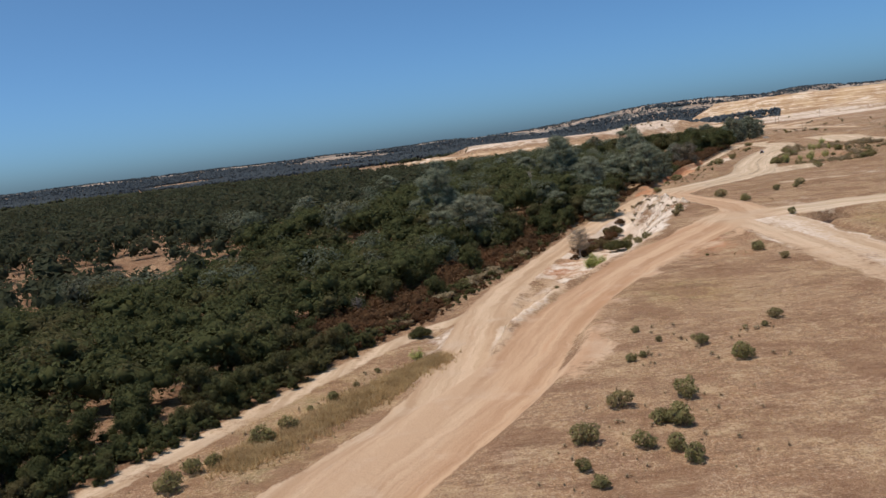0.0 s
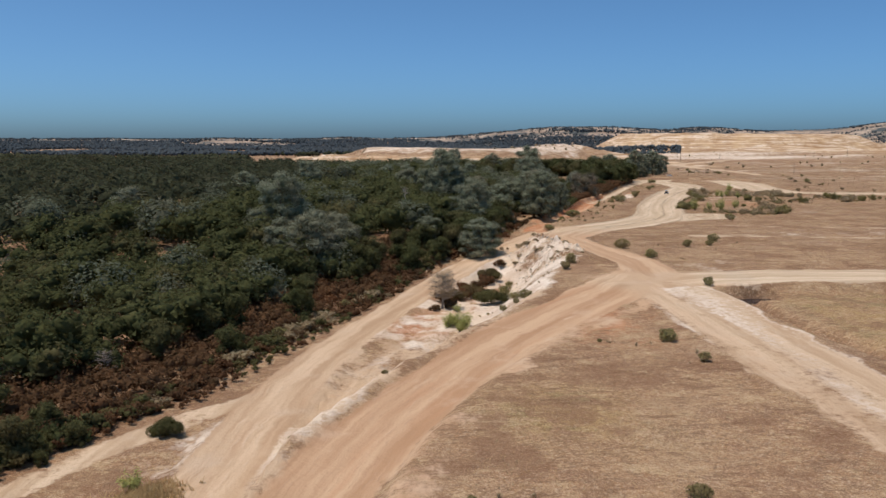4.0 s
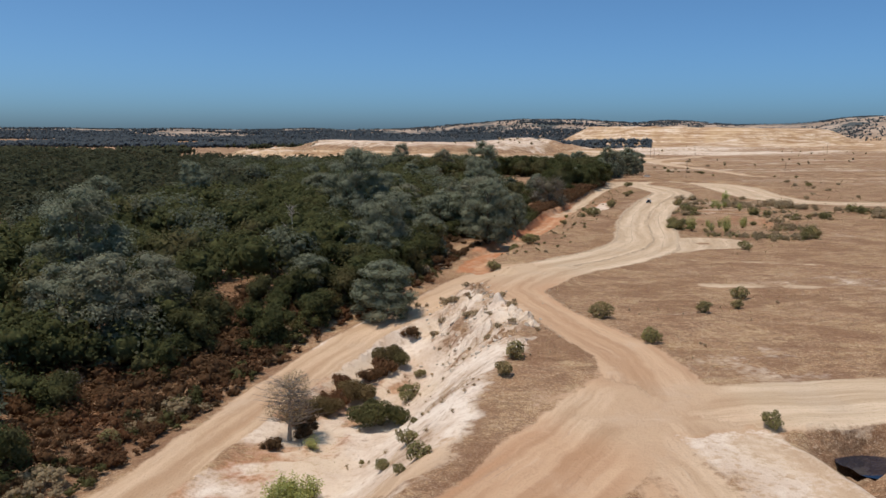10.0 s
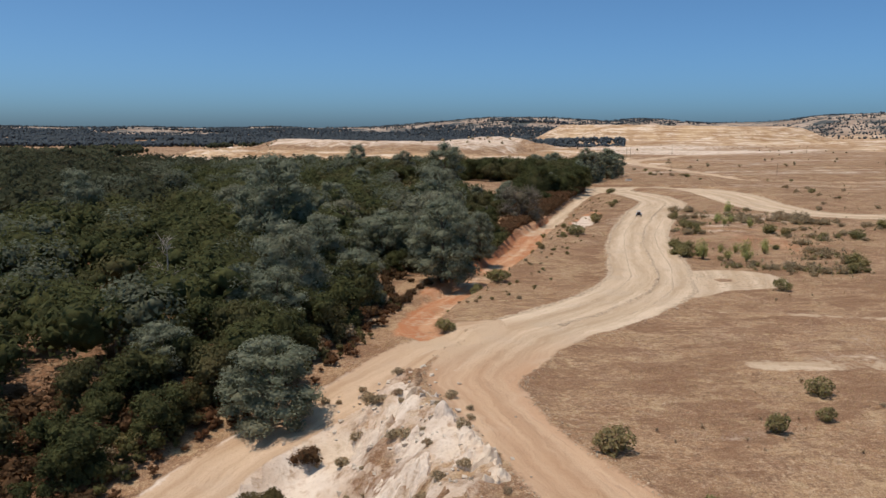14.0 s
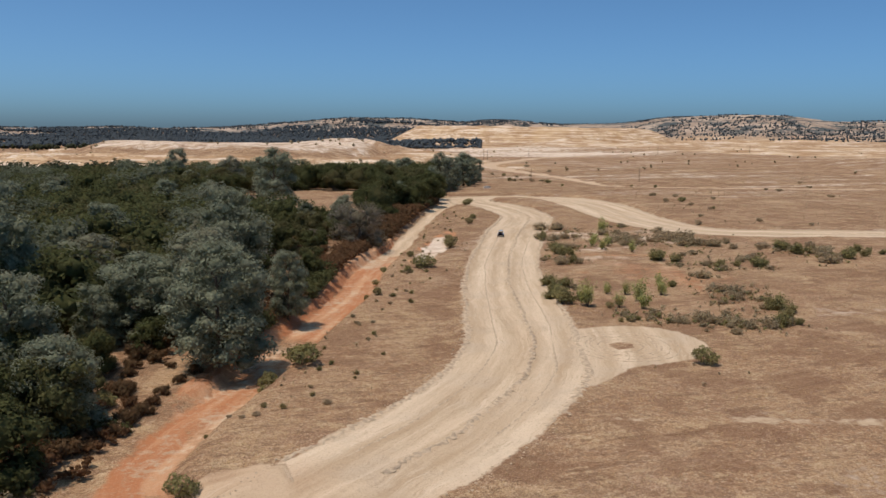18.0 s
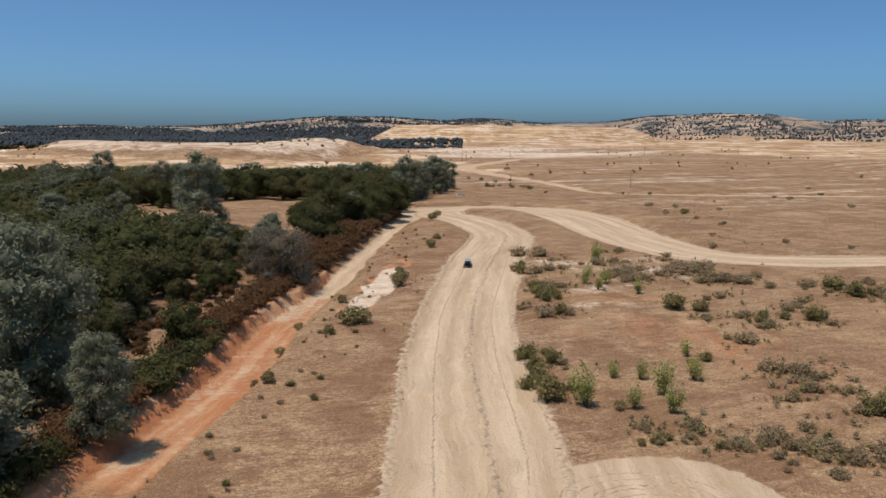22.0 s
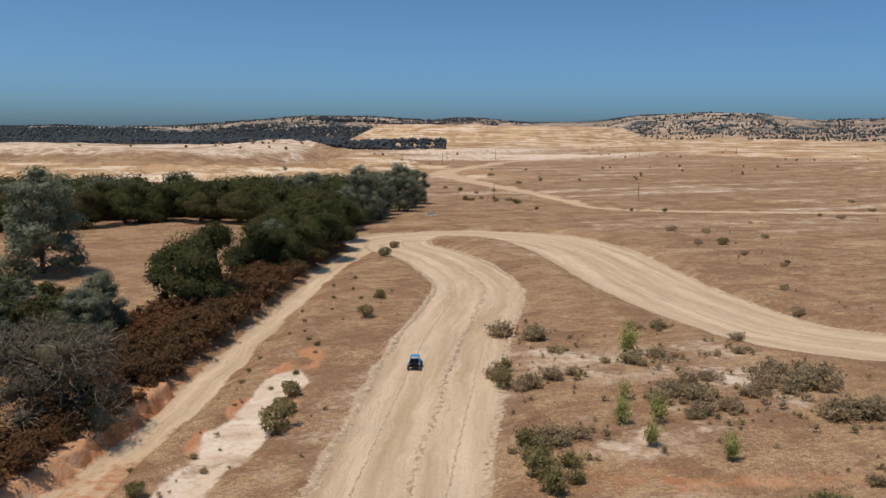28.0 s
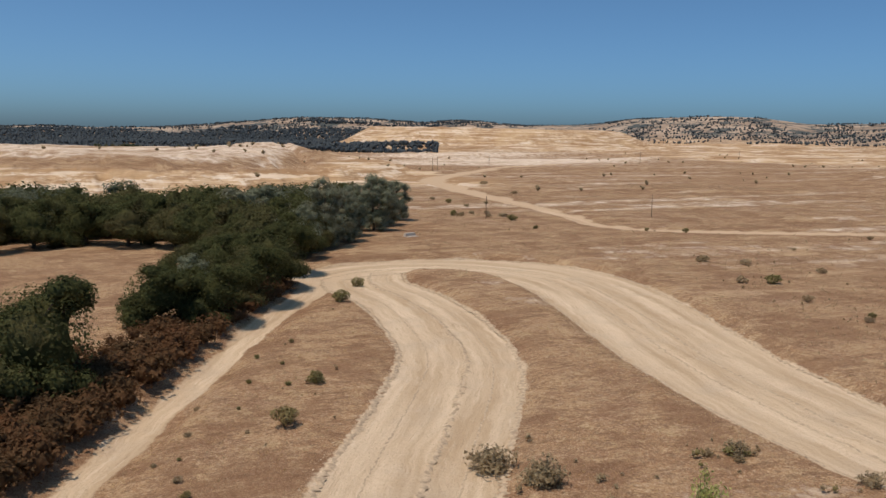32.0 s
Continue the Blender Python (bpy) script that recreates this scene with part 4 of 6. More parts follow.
def pine_lobes(rng, tall, wide):
    lobes, z = [], 0.12
    while z < 0.94:
        reach = wide / 2 * (1.0 if z < 0.5 else math.sqrt(max(0.05, 1 - ((z - 0.5) / 0.5) ** 2)))
        n = max(2, int(7 * reach / (wide / 2)))
        a0 = rng.uniform(0, 6.3)
        for i in range(n):
            a, q = a0 + i * 6.283 / n + rng.uniform(-0.35, 0.35), reach * rng.uniform(0.4, 0.82)
            s = wide * rng.uniform(0.11, 0.19)
            lobes.append((q * math.cos(a), q * math.sin(a), tall * (z + rng.uniform(-0.05, 0.05)), s, s * rng.uniform(0.55, 0.8)))
        z += rng.uniform(0.09, 0.13)
    lobes.append((0, 0, tall * 0.93, wide * 0.16, tall * 0.07))
    return lobes


def trunk_and_limbs(rng, tall, lobes, girth, straight=False):
    lean = rng.uniform(-0.06, 0.06, 2) * tall
    top = 0.88 if straight else 0.55
    paths = [[(lean[0] * s * s, lean[1] * s * s, tall * top * s - (0.4 if s == 0 else 0), girth * (1.25 - 1.05 * s)) for s in (0, 0.12, 0.35, 0.65, 1.0)]]
    for l in lobes[1:][:: max(1, len(lobes) // 9)]:
        z0 = min(l[2] * rng.uniform(0.45, 0.75), tall * top * 0.9)
        s = z0 / (tall * top)
        x0, y0 = lean[0] * s * s, lean[1] * s * s
        paths.append([(x0, y0, z0, girth * 0.45), ((x0 + l[0]) / 2, (y0 + l[1]) / 2, (z0 + l[2]) / 2 + 0.02 * tall, girth * 0.3), (l[0], l[1], l[2], girth * 0.12)])
    return tubes(paths)


def make_tree(name, seed, lobes_of, tall, wide, n, leaf, material, label, category, straight=False, girth=0.28, core=0.70):
    rng = np.random.default_rng(seed)
    lobes = lobes_of(rng, tall, wide)
    ob = tagged(new(name), label, category)
    part("trunk", mesh_from("trunk", *trunk_and_limbs(rng, tall, lobes, girth, straight), BARK), ob)
    c, d = lobe_points(rng, lobes, n)
    core = core_blobs(rng, lobes, 0.62 if straight else core)
    part("crown", mesh_from("crown", *joined(core, leaves(rng, c, d, leaf)), material, True, None, len(core[1])), ob)
    return ob


def shrub_lobes(rng, tall, wide):
    r = wide / 2
    lobes = [(0, 0, tall * 0.5, r * 0.6, tall * 0.45)]
    for i in range(rng.integers(5, 8)):
        a, q = i * 2.4 + rng.uniform(-0.5, 0.5), rng.uniform(0.4, 0.8) * r
        s = rng.uniform(0.25, 0.42) * r
        lobes.append((q * math.cos(a), q * math.sin(a), tall * rng.uniform(0.28, 0.72), s, min(s, tall * 0.3)))
    return lobes


def make_shrub(name, seed, tall, wide, n, leaf, material, label, category, upright=False, core=0.7):
    rng = np.random.default_rng(seed)
    lobes = shrub_lobes(rng, tall, wide)
    ob = tagged(new(name), label, category)
    stems = [[(0.05 * wide * math.cos(a), 0.05 * wide * math.sin(a), -0.15, 0.05), (0.2 * wide * math.cos(a), 0.2 * wide * math.sin(a), tall * 0.45, 0.03), (0.33 * wide * math.cos(a), 0.33 * wide * math.sin(a), tall * rng.uniform(0.7, 1.0), 0.01)] for a in rng.uniform(0, 6.28, 7)]
    sv, sq = tubes(stems, 4)
    first = np.arange(len(sv))
    first[(first % 12) < 4] %= 12
    used, sq = np.unique(first[sq], return_inverse=True)
    part("stalk", mesh_from("stalk", sv[used], sq.reshape(-1, 4), BARK), ob)
    c, d = lobe_points(rng, lobes, n)
    if upright:
        d = d * 0.3
    twigs = core_blobs(rng, lobes, max(core, 0.15))
    part("crown", mesh_from("crown", *joined(twigs, leaves(rng, c, d, leaf)), material, True, None if core > 0.6 else CORE, len(twigs[1])), ob)
    return ob


def make_wispy(name, seed, tall, wide, stems, per, leaf, material, label, category):
    """A loose shrub of many thin upright stems with leaves along their upper parts."""
    rng = np.random.default_rng(seed)
    ob = tagged(new(name), label, category)
    paths, spots, ways = [], [], []
    for i in range(stems):
        a, lean, reach = rng.uniform(0, 6.28), rng.uniform(0.1, 1.0) ** 0.7, rng.uniform(0.55, 1.0)
        foot = rng.normal(0, 0.10 * wide, 2)
        tip = np.array([foot[0] + math.cos(a) * lean * wide * 0.5 * reach, foot[1] + math.sin(a) * lean * wide * 0.5 * reach, tall * reach * (1.05 - 0.45 * lean)])
        mid = np.array([foot[0] * 0.5 + tip[0] * 0.42, foot[1] * 0.5 + tip[1] * 0.42, tip[2] * 0.55])
        paths.append([(foot[0], foot[1], -0.12, 0.035), (*mid, 0.022), (*tip, 0.006)])
        f = rng.uniform(0.25, 1.05, per)[:, None]
        c = np.array([foot[0], foot[1], 0.0]) * (1 - f) ** 2 + 2 * f * (1 - f) * mid + f ** 2 * tip
        spots.append(c + rng.normal(0, 0.075 * wide, (per, 3)) * np.array([1, 1, 0.6]))
        ways.append(np.tile((tip - mid) / (np.linalg.norm(tip - mid) + 1e-9), (per, 1)) * 0.4 + rng.normal(0, 0.5, (per, 3)))
    sv, sq = tubes(paths, 3)
    first = np.arange(len(sv))
    first[(first % 9) < 3] %= 9
    used, sq = np.unique(first[sq], return_inverse=True)
    part("stalk", mesh_from("stalk", sv[used], sq.reshape(-1, 4), BARK), ob)
    c = np.vstack(spots)
    c[:, 2] = np.maximum(c[:, 2], 0.05)
    part("crown", mesh_from("crown", *leaves(rng, c, np.vstack(ways), leaf), material, True), ob)
    return ob


def make_bare_tree(name, seed, tall, wide, material, label, twigs=26, dome=False):
    rng = np.random.default_rng(seed)
    ob = tagged(new(name), label, "tree")
    paths = [[(0, 0, -0.4, 0.24), (0.1, 0.05, tall * 0.3, 0.18), (0.2, -0.1, tall * 0.62, 0.10), (0.1, 0.1, tall, 0.03)]]
    for i in range(twigs):
        z, a = tall * rng.uniform(0.22, 0.92), rng.uniform(0, 6.28)
        r = wide / 2 * rng.uniform(0.5, 1.0) * (1.1 - 0.6 * z / tall)
        if dome:
            r = wide / 2 * rng.uniform(0.6, 1.0) * math.sqrt(max(0.08, 1 - ((z / tall - 0.55) / 0.52) ** 2))
        end = (r * math.cos(a), r * math.sin(a), z + rng.uniform(0.1, 0.35) * tall * 0.6)
        mid = (0.45 * end[0] + 0.1, 0.45 * end[1], z + 0.35 * (end[2] - z))
        paths.append([(0.12, 0, z, 0.075), (*mid, 0.05), (*end, 0.014)])
        for _ in range(4):
            q = (mid[0] + rng.normal(0, 0.14 * wide), mid[1] + rng.normal(0, 0.14 * wide), mid[2] + rng.uniform(0.0, 0.14) * tall)
            paths.append([(*mid, 0.03), ((mid[0] + q[0]) / 2, (mid[1] + q[1]) / 2, (mid[2] + q[2]) / 2 + 0.1, 0.02), (*q, 0.007)])
    part("trunk", mesh_from("trunk", *tubes(paths[:1], 7), material), ob)
    part("limb_spray", mesh_from("limb_spray", *tubes(paths[1:], 4), material), ob)
    return ob


place_rng = np.random.default_rng(11)


def set_down(proto, x, y, size=1.0, group="", stretch=1.0, sink=0.1):
    ob = copy_thing(proto, Matrix.Identity(4))
    k = size * place_rng.uniform(0.96, 1.04)
    ob.matrix_basis = pose(x, y, float(height(x, y)) - sink * size, 0, 0, place_rng.uniform(0, 360)) @ Matrix.Diagonal((k, k, k * stretch, 1))
    return tagged(ob, group=group) if group else ob


def drop_proto(*protos):
    for ob in protos:
        for o in (*ob.children_recursive, ob):
            bpy.data.objects.remove(o)


oaks = [make_tree("oak_tree", 100 + i, oak_lobes, 8.5, 8.5, 2300, 0.255, OAK, "dark green live oak with a dense rounded crown", "tree") for i in range(4)]
pines = [make_tree("grey_pine", 120 + i, pine_lobes, 17.0, 13.5, 10500, 0.245, PINE, "grey-green foothill pine with a broad rounded crown", "tree", True, 0.34) for i in range(3)]
brushes = [make_shrub("brush_thicket", 140 + i, 2.3, 4.6, 560, 0.20, BRUSH, "thicket of rust-brown dry brush at the forest edge", "brush", core=0.75) for i in range(3)]
shrubs = [make_shrub("shrub", 160 + i, 2.0, 2.9, 800, 0.155, SHRUB, "low olive-green shrub on dry ground", "shrub", core=0.3) for i in range(4)]
drab = [make_shrub("dry_shrub", 180 + i, 1.6, 2.7, 560, 0.15, DRAB, "low brown half-dry shrub on dry ground", "shrub", core=0.2) for i in range(3)]
saplings = [make_wispy("sapling", 200 + i, 3.0, 2.6, 16, 60, 0.12, SAPLING, "slender bright green sapling beside the road", "sapling") for i in range(3)]
wispy = [make_wispy("dry_shrub", 210 + i, 1.5, 2.8, 26, 44, 0.13, DRAB, "wispy brown half-dry shrub on bare soil", "shrub") for i in range(3)]
wispy_olive = [make_wispy("olive_shrub", 220 + i, 1.8, 2.8, 26, 52, 0.13, SHRUB, "loose olive-green shrub on bare soil", "shrub") for i in range(3)]

bushes = [make_shrub("bush", 230 + i, 3.0, 6.4, 4600, 0.15, BUSH, "large dense dark olive bush on pale sand", "bush", core=0.72) for i in range(3)]
broad = [make_tree("oak_tree", 240 + i, dome_lobes, 13.0, 15.0, 8200, 0.25, OAK, "dark green live oak with a broad dense crown", "tree", girth=0.45) for i in range(3)]
# grey pines that stand out: x, y, height, crown width
for x, y, tall, wide in [(84, 371, 17, 17), (90, 395, 22.5, 17), (74.6, 374, 14, 14), (84.6, 355, 17, 15), (66, 337, 11, 11), (54, 325, 18, 14), (52, 289, 11, 12), (51, 383, 25, 19), (60, 352, 16, 12), (38, 300, 9, 9), (40, 420, 16, 14), (-5, 304, 21, 17), (6, 276, 19, 17), (-3, 281, 15, 13), (12, 287, 14, 13), (-4, 440, 18, 14), (123, 564, 24.5, 20), (93, 690, 21, 15), (116, 653, 18, 14)]:
    set_down(pines[place_rng.integers(3)], x, y, wide / 13.5, "grey pines", (tall / 17.0) / (wide / 13.5))
for x, y, tall, wide in [(67, 396, 14, 14), (83, 535, 14, 12), (48, 548, 14, 12), (68, 450, 14, 13), (36, 546, 14, 12), (218, 641, 20, 13), (232, 662, 17, 12), (226, 650, 17, 12), (244, 676, 18, 14), (252, 690, 17, 13), (262, 705, 16, 13), (205, 660, 17, 14), (196, 668, 16, 13), (210, 632, 13, 10), (98, 380, 12, 8), (47, 318, 12, 10), (148, 777, 10, 18), (-30, 420, 14, 14), (-60, 350, 13, 13)]:
    set_down(pines[place_rng.integers(3)], x, y, wide / 13.5, "grey pines", (tall / 17.0) / (wide / 13.5))
# oaks that stand out
for x, y, tall, wide in [(151.5, 519, 16, 16), (168, 556, 12, 14), (177, 557, 11, 13), (186, 571, 12, 14), (175, 573, 12, 13), (193, 588, 13, 14), (182, 592, 12, 14), (199, 604, 13, 14), (188, 611, 12, 14), (206, 623, 13, 14), (194, 628, 13, 15), (183, 634, 13, 14), (214, 640, 13, 14), (202, 646, 13, 15), (189, 652, 14, 15), (178, 650, 13, 14), (166, 655, 14, 15), (155, 662, 13, 15), (142, 658, 14, 15), (130, 650, 13, 14), (122, 664, 14, 15), (112, 640, 13, 14), (118, 625, 11, 12), (50, 300, 10, 12), (53, 307, 9, 10), (59, 316, 9, 10), (45, 297, 8, 9), (62, 325, 9, 10), (66, 335, 10, 10), (39, 288, 7, 8), (36, 296, 9, 10), (45, 310, 9, 10), (32, 282, 7, 8), (45, 341, 9, 10), (108, 413, 8, 7), (29, 378, 8, 10), (222, 655, 13, 14), (170, 672, 14, 15), (150, 676, 13, 14), (135, 674, 14, 15)]:
    if y > 500:
        set_down(broad[place_rng.integers(3)], x, y, wide / 15.0 * 1.1, "live oaks", (tall / 13.0) / (wide / 15.0) * 0.86)
    else:
        set_down(oaks[place_rng.integers(4)], x, y, wide / 8.5, "live oaks", (tall / 8.5) / (wide / 8.5))

grey_oak = make_tree("grey_oak", 133, oak_lobes, 12.5, 17.0, 6500, 0.20, GREY_OAK, "broad grey-brown half-bare oak above the clay bank", "tree", girth=0.42, core=0.45)
twig_rng = np.random.default_rng(134)
sprays = []
for lx, ly, lz, lr, lh in oak_lobes(np.random.default_rng(133), 12.5, 17.0):
    for _ in range(16):
        d = twig_rng.normal(0, 1, 3) + np.array([0, 0, 0.3])
        d /= np.linalg.norm(d)
        e = np.array([lx + d[0] * lr * 1.22, ly + d[1] * lr * 1.22, max(0.6, lz + d[2] * lh * 1.22)])
        s = np.array([lx, ly, lz]) + 0.3 * (e - np.array([lx, ly, lz]))
        sprays.append([(*s, 0.06), (*(0.5 * (s + e) + twig_rng.normal(0, 0.15, 3)), 0.045), (*e, 0.02)])
part("limb_spray", mesh_from("limb_spray", *tubes(sprays, 4), GREYWOOD), grey_oak, "bare grey branch tips")
grey_oak.matrix_basis = pose(131, 463, float(height(131, 463)) - 0.2)


def forest_spots(step, lo, hi, x0, x1, y0, y1, seed, gap=0.62):
    """Jittered places within the forest, between two distances from its front edge."""
    rng = np.random.default_rng(seed)
    X, Y = np.meshgrid(np.arange(x0, x1, step), np.arange(y0, y1, step))
    x, y = (X + rng.uniform(-0.42, 0.42, X.shape) * step).ravel(), (Y + rng.uniform(-0.42, 0.42, X.shape) * step).ravel()
    d, _, _, _ = near_line(EDGE, x, y, 4000)
    s = np.where(inside_of(FOREST, x, y), d, -d)
    keep = (np.hypot(x - 131, y - 463) > 9.5) & (np.hypot(x - 33.4, y - 337) > 5.5) & (s > lo) & (s < hi) & (((x - CLEARING[0]) / 30) ** 2 + ((y - CLEARING[1]) / 58) ** 2 > 1.0) & (rough(x, y, 26, 2, 131) < gap)
    for gx0, gy0, gr in GLADES:
        keep &= np.hypot(x - gx0, y - gy0) > gr
    return x[keep], y[keep], s[keep]


fx, fy, fs = forest_spots(6.6, 2.5, 17, -110, 270, 70, 750, 3, 0.75)
for x, y, s in zip(fx, fy, fs):
    r = place_rng.random()
    belt = 168 < y < 282
    if belt and s < 15 + 5 * math.sin(y * 0.11) and r > 0.16:
        continue
    if r < 0.10 and y > 280:
        set_down(pines[place_rng.integers(3)], x, y, place_rng.uniform(0.45, 0.75), "grey pines")
    else:
        k = place_rng.uniform(0.75, 1.15) * (0.75 if s < 8 else 1.0) * (0.9 if y < 300 else 1.0) * (1.5 if y > 600 else 1.0)
        set_down(oaks[place_rng.integers(4)], x, y, k, "live oaks")

# rusty brush along the foot of the trees
bx, by, bs = forest_spots(4.0, -1.5, 6.5, -90, 215, 70, 470, 5, 0.8)
for x, y, s in zip(bx, by, bs):
    kind = oaks[place_rng.integers(4)] if y < 162 else (shrubs + oaks)[place_rng.integers(8)] if s > 2 and place_rng.random() < 0.22 else brushes[place_rng.integers(3)]
    size = place_rng.uniform(0.55, 1.0) * (1 if s > 0 else 0.7)
    set_down(kind, x, y, size * (0.42 if kind in oaks else 1.5 if kind in shrubs else 1.0), "brush along the forest edge")

line = ROADS["clay_track"]
for a, b in zip(line[6:-6], line[7:-5]):
    d = (b - a)[:2] / np.linalg.norm((b - a)[:2])
    if a[1] > 330:
        off = a[3] + place_rng.uniform(2.2, 4.5)
        set_down(brushes[place_rng.integers(3)], a[0] - d[1] * off, a[1] + d[0] * off, place_rng.uniform(0.45, 0.8), "brush along the clay bank", stretch=1.1)

# shrubs on open ground: x, y, width
UPPER = [(26, 126, 1.6), (28, 120, 1.4), (33, 116, 2.4), (47, 125, 2.4), (36, 108, 3.4), (41, 121, 1.1), (44, 121, 1.3), (22, 112, 1.9), (24, 113, 1.4), (54, 180, 0.9), (11, 86, 3.4), (17, 95, 3.1), (20, 89, 2.6), (22, 88, 3.9), (25, 96, 3.5), (17, 83, 2.5), (20, 82, 2.5), (21, 79, 2.7), (10, 79, 2.0), (11, 75, 2.0), (65, 179, 3.2), (66, 168, 2.2), (50, 218, 3.0), (48, 216, 1.5), (20, 172, 1.2), (8, 155, 1.3)]
LOWER = [(-22, 128, 2.4), (-27, 117, 3.0), (-30, 112, 4.2), (-37, 103, 3.1), (-35, 105, 2.4), (-38, 97, 4.0), (-16, 142, 1.4), (-9, 164, 5.1), (-25, 124, 1.4), (-19, 135, 1.3), (48, 247, 7.4), (45, 260, 6.6), (40, 253, 6.0), (52, 272, 7.0), (53, 257, 3.8), (56, 267, 1.9), (52, 240, 1.2), (45, 233, 0.8), (63, 236, 2.8), (66, 243, 3.4), (50, 228, 2.6), (47, 225, 2.0)]
PLAIN = [(84, 262, 4.2), (103, 265, 3.0), (115, 275, 3.3), (110, 267, 2.4), (87, 248, 3.4), (78, 315, 3.0), (95, 351, 5.5), (117, 393, 2.2), (89, 344, 1.6), (135, 421, 6.0), (138, 439, 2.2), (155, 456, 3.4), (211, 584, 3.2), (147, 334, 3.6), (98, 362, 2.5), (185, 514, 2.6), (202, 565, 3.6), (178, 500, 3.6), (153, 451, 4.4), (157, 462, 3.0), (90, 346, 3.0), (87.4, 215.7, 2.6), (116, 397, 1.6), (122, 412, 1.8), (130, 415, 2.4), (127, 424, 2.0)]
BASIN = [(195, 481, 6), (198, 475, 5), (200, 444, 4.6), (202, 441, 4.6), (209, 440, 3.4), (217, 445, 5), (219, 440, 7), (215, 429, 5.3), (218, 428, 3.3), (219, 426, 5), (227, 463, 3.1), (167, 414, 4.6), (166, 421, 2.2), (205, 416, 3), (192, 403, 2.2), (199, 402, 2.8), (198, 395, 2.7), (209, 403, 3.5), (216, 407, 2.4), (208, 392, 2.2), (228, 418, 4), (231, 410, 3.9), (242, 416, 3.4), (234, 404, 5.1), (184, 460, 4.3), (186, 454, 4.1), (190, 456, 3.6), (197, 467, 2.4), (179, 436, 4.5), (175, 433, 3.2), (205, 447, 3.6)]
BASIN_NEAR = [(228, 395, 6), (236, 405, 5.2), (156, 388, 2.4), (152, 363, 2.0), (155, 359, 1.8), (158, 355, 2.8), (162, 355, 4), (163, 352, 3.2), (178, 366, 3.3), (173, 364, 2), (184, 370, 1.8), (187, 388, 3.9), (180, 375, 4), (182, 372, 4), (177, 358, 2), (182, 364, 1.7), (165, 351, 3.4), (166, 348, 3.2), (169, 347, 4), (157, 361, 2.6), (204, 458, 4.2), (209, 459, 3.2), (199, 437, 3.6), (203, 437, 3.6), (218, 446, 3.9), (216, 440, 5.2), (222, 442, 3.1), (212, 430, 5.2), (221, 456, 2.5), (220, 474, 3.2)]
BASIN_OLIVE = [(174, 429, 4.6), (191, 411, 5), (200, 399, 3.3), (208, 396, 4.6), (230, 414, 5.4), (230, 407, 4.8), (152, 392, 3.2), (147, 375, 5.2), (151, 387, 2.6), (175, 382, 2.3), (151, 359, 2.1), (179, 357, 4.6), (171, 347, 3.6), (176, 351, 3.1), (152, 377, 3.2), (147, 380, 3.4), (237, 398, 5), (246, 405, 4.0), (252, 398, 4.5)]
BASIN_GREEN = [(194, 445, 2.2), (206, 462, 4.2), (188, 431, 2.6), (193, 425, 2.6), (174, 385, 2.2), (168, 375, 2.8), (150, 372, 4.2), (159, 380, 2.0), (162, 378, 2.3), (155, 369, 2.6), (161, 372, 3.6), (158, 366, 2.8), (189, 438, 2.8), (193, 437, 2.8), (37, 224, 4.4), (39, 240, 2.4), (-9, 147, 3.2), (37, 220, 2.4), (35.2, 223.4, 3.8), (38.8, 224.6, 3.8), (36.2, 226, 3.4), (38, 222, 3.2)]
OUTER = [(249, 473, 4.2), (263, 491, 3.0), (273, 472, 3.4), (282, 458, 3.0), (285, 514, 2.8), (289, 532, 3.6), (292, 554, 4.2), (298, 551, 5.4), (304, 582, 6.0), (311, 574, 4.2), (320, 558, 3.2), (390, 595, 5.5), (345, 641, 3.3), (334, 648, 2.6), (306, 695, 6.0), (308, 723, 3.6), (300, 666, 2.2), (311, 750, 4.0), (302, 725, 3.6), (314, 779, 4.4), (313, 797, 4.0), (291, 714, 3.4), (429, 615, 5.0), (447, 642, 4.3), (384, 554, 5.0), (288, 516, 2.4), (344, 591, 2.3), (301, 667, 2.4), (301, 706, 3.8), (325, 760, 3.7), (290, 716, 4.6), (293, 715, 4.2), (371, 821, 6.0), (307, 705, 5.6), (385, 891, 8.0), (390, 605, 3.3)]
for spots, kinds, group in ((UPPER, shrubs, "shrubs on the grassy slope"), (LOWER, shrubs, "shrubs in the wash"), (PLAIN, shrubs, "shrubs on the plain"), (BASIN, wispy, "shrubs in the basin"), (BASIN_NEAR, wispy, "shrubs in the basin"), (BASIN_OLIVE, wispy_olive, "shrubs in the basin"), (OUTER, drab + shrubs[:1], "shrubs on the outer plain")):
    for x, y, wide in spots:
        if wide > 4.5 and "wash" in group:
            set_down(bushes[place_rng.integers(3)], x, y, wide / 6.4, group)
            continue
        set_down(kinds[place_rng.integers(len(kinds))], x, y, wide / (2.8 if "outer" not in group else 3.6), group, stretch=1.0 if wide < 5 or "basin" in group else 0.75)
        for _ in range(2 if "basin" in group else 0):
            dx, dy = place_rng.normal(0, 0.7 * wide, 2)
            if on_road(x + dx, y + 0.6 * dy) < 0.05:
                set_down(kinds[place_rng.integers(len(kinds))], x + dx, y + 0.6 * dy, wide * place_rng.uniform(0.12, 0.28), group)
for x, y, size in [(183, 456, 1.2), (176, 436, 1.1), (175, 432, 1.3), (173, 425, 1.2), (170, 414, 1.1), (153, 392, 1.2), (155, 389, 1.1), (151, 386, 1.2), (149, 381, 1.2), (186, 462, 1.0)]:
    set_down(wispy_olive[place_rng.integers(3)], x, y, size, "shrubs along the road edge", stretch=1.3)
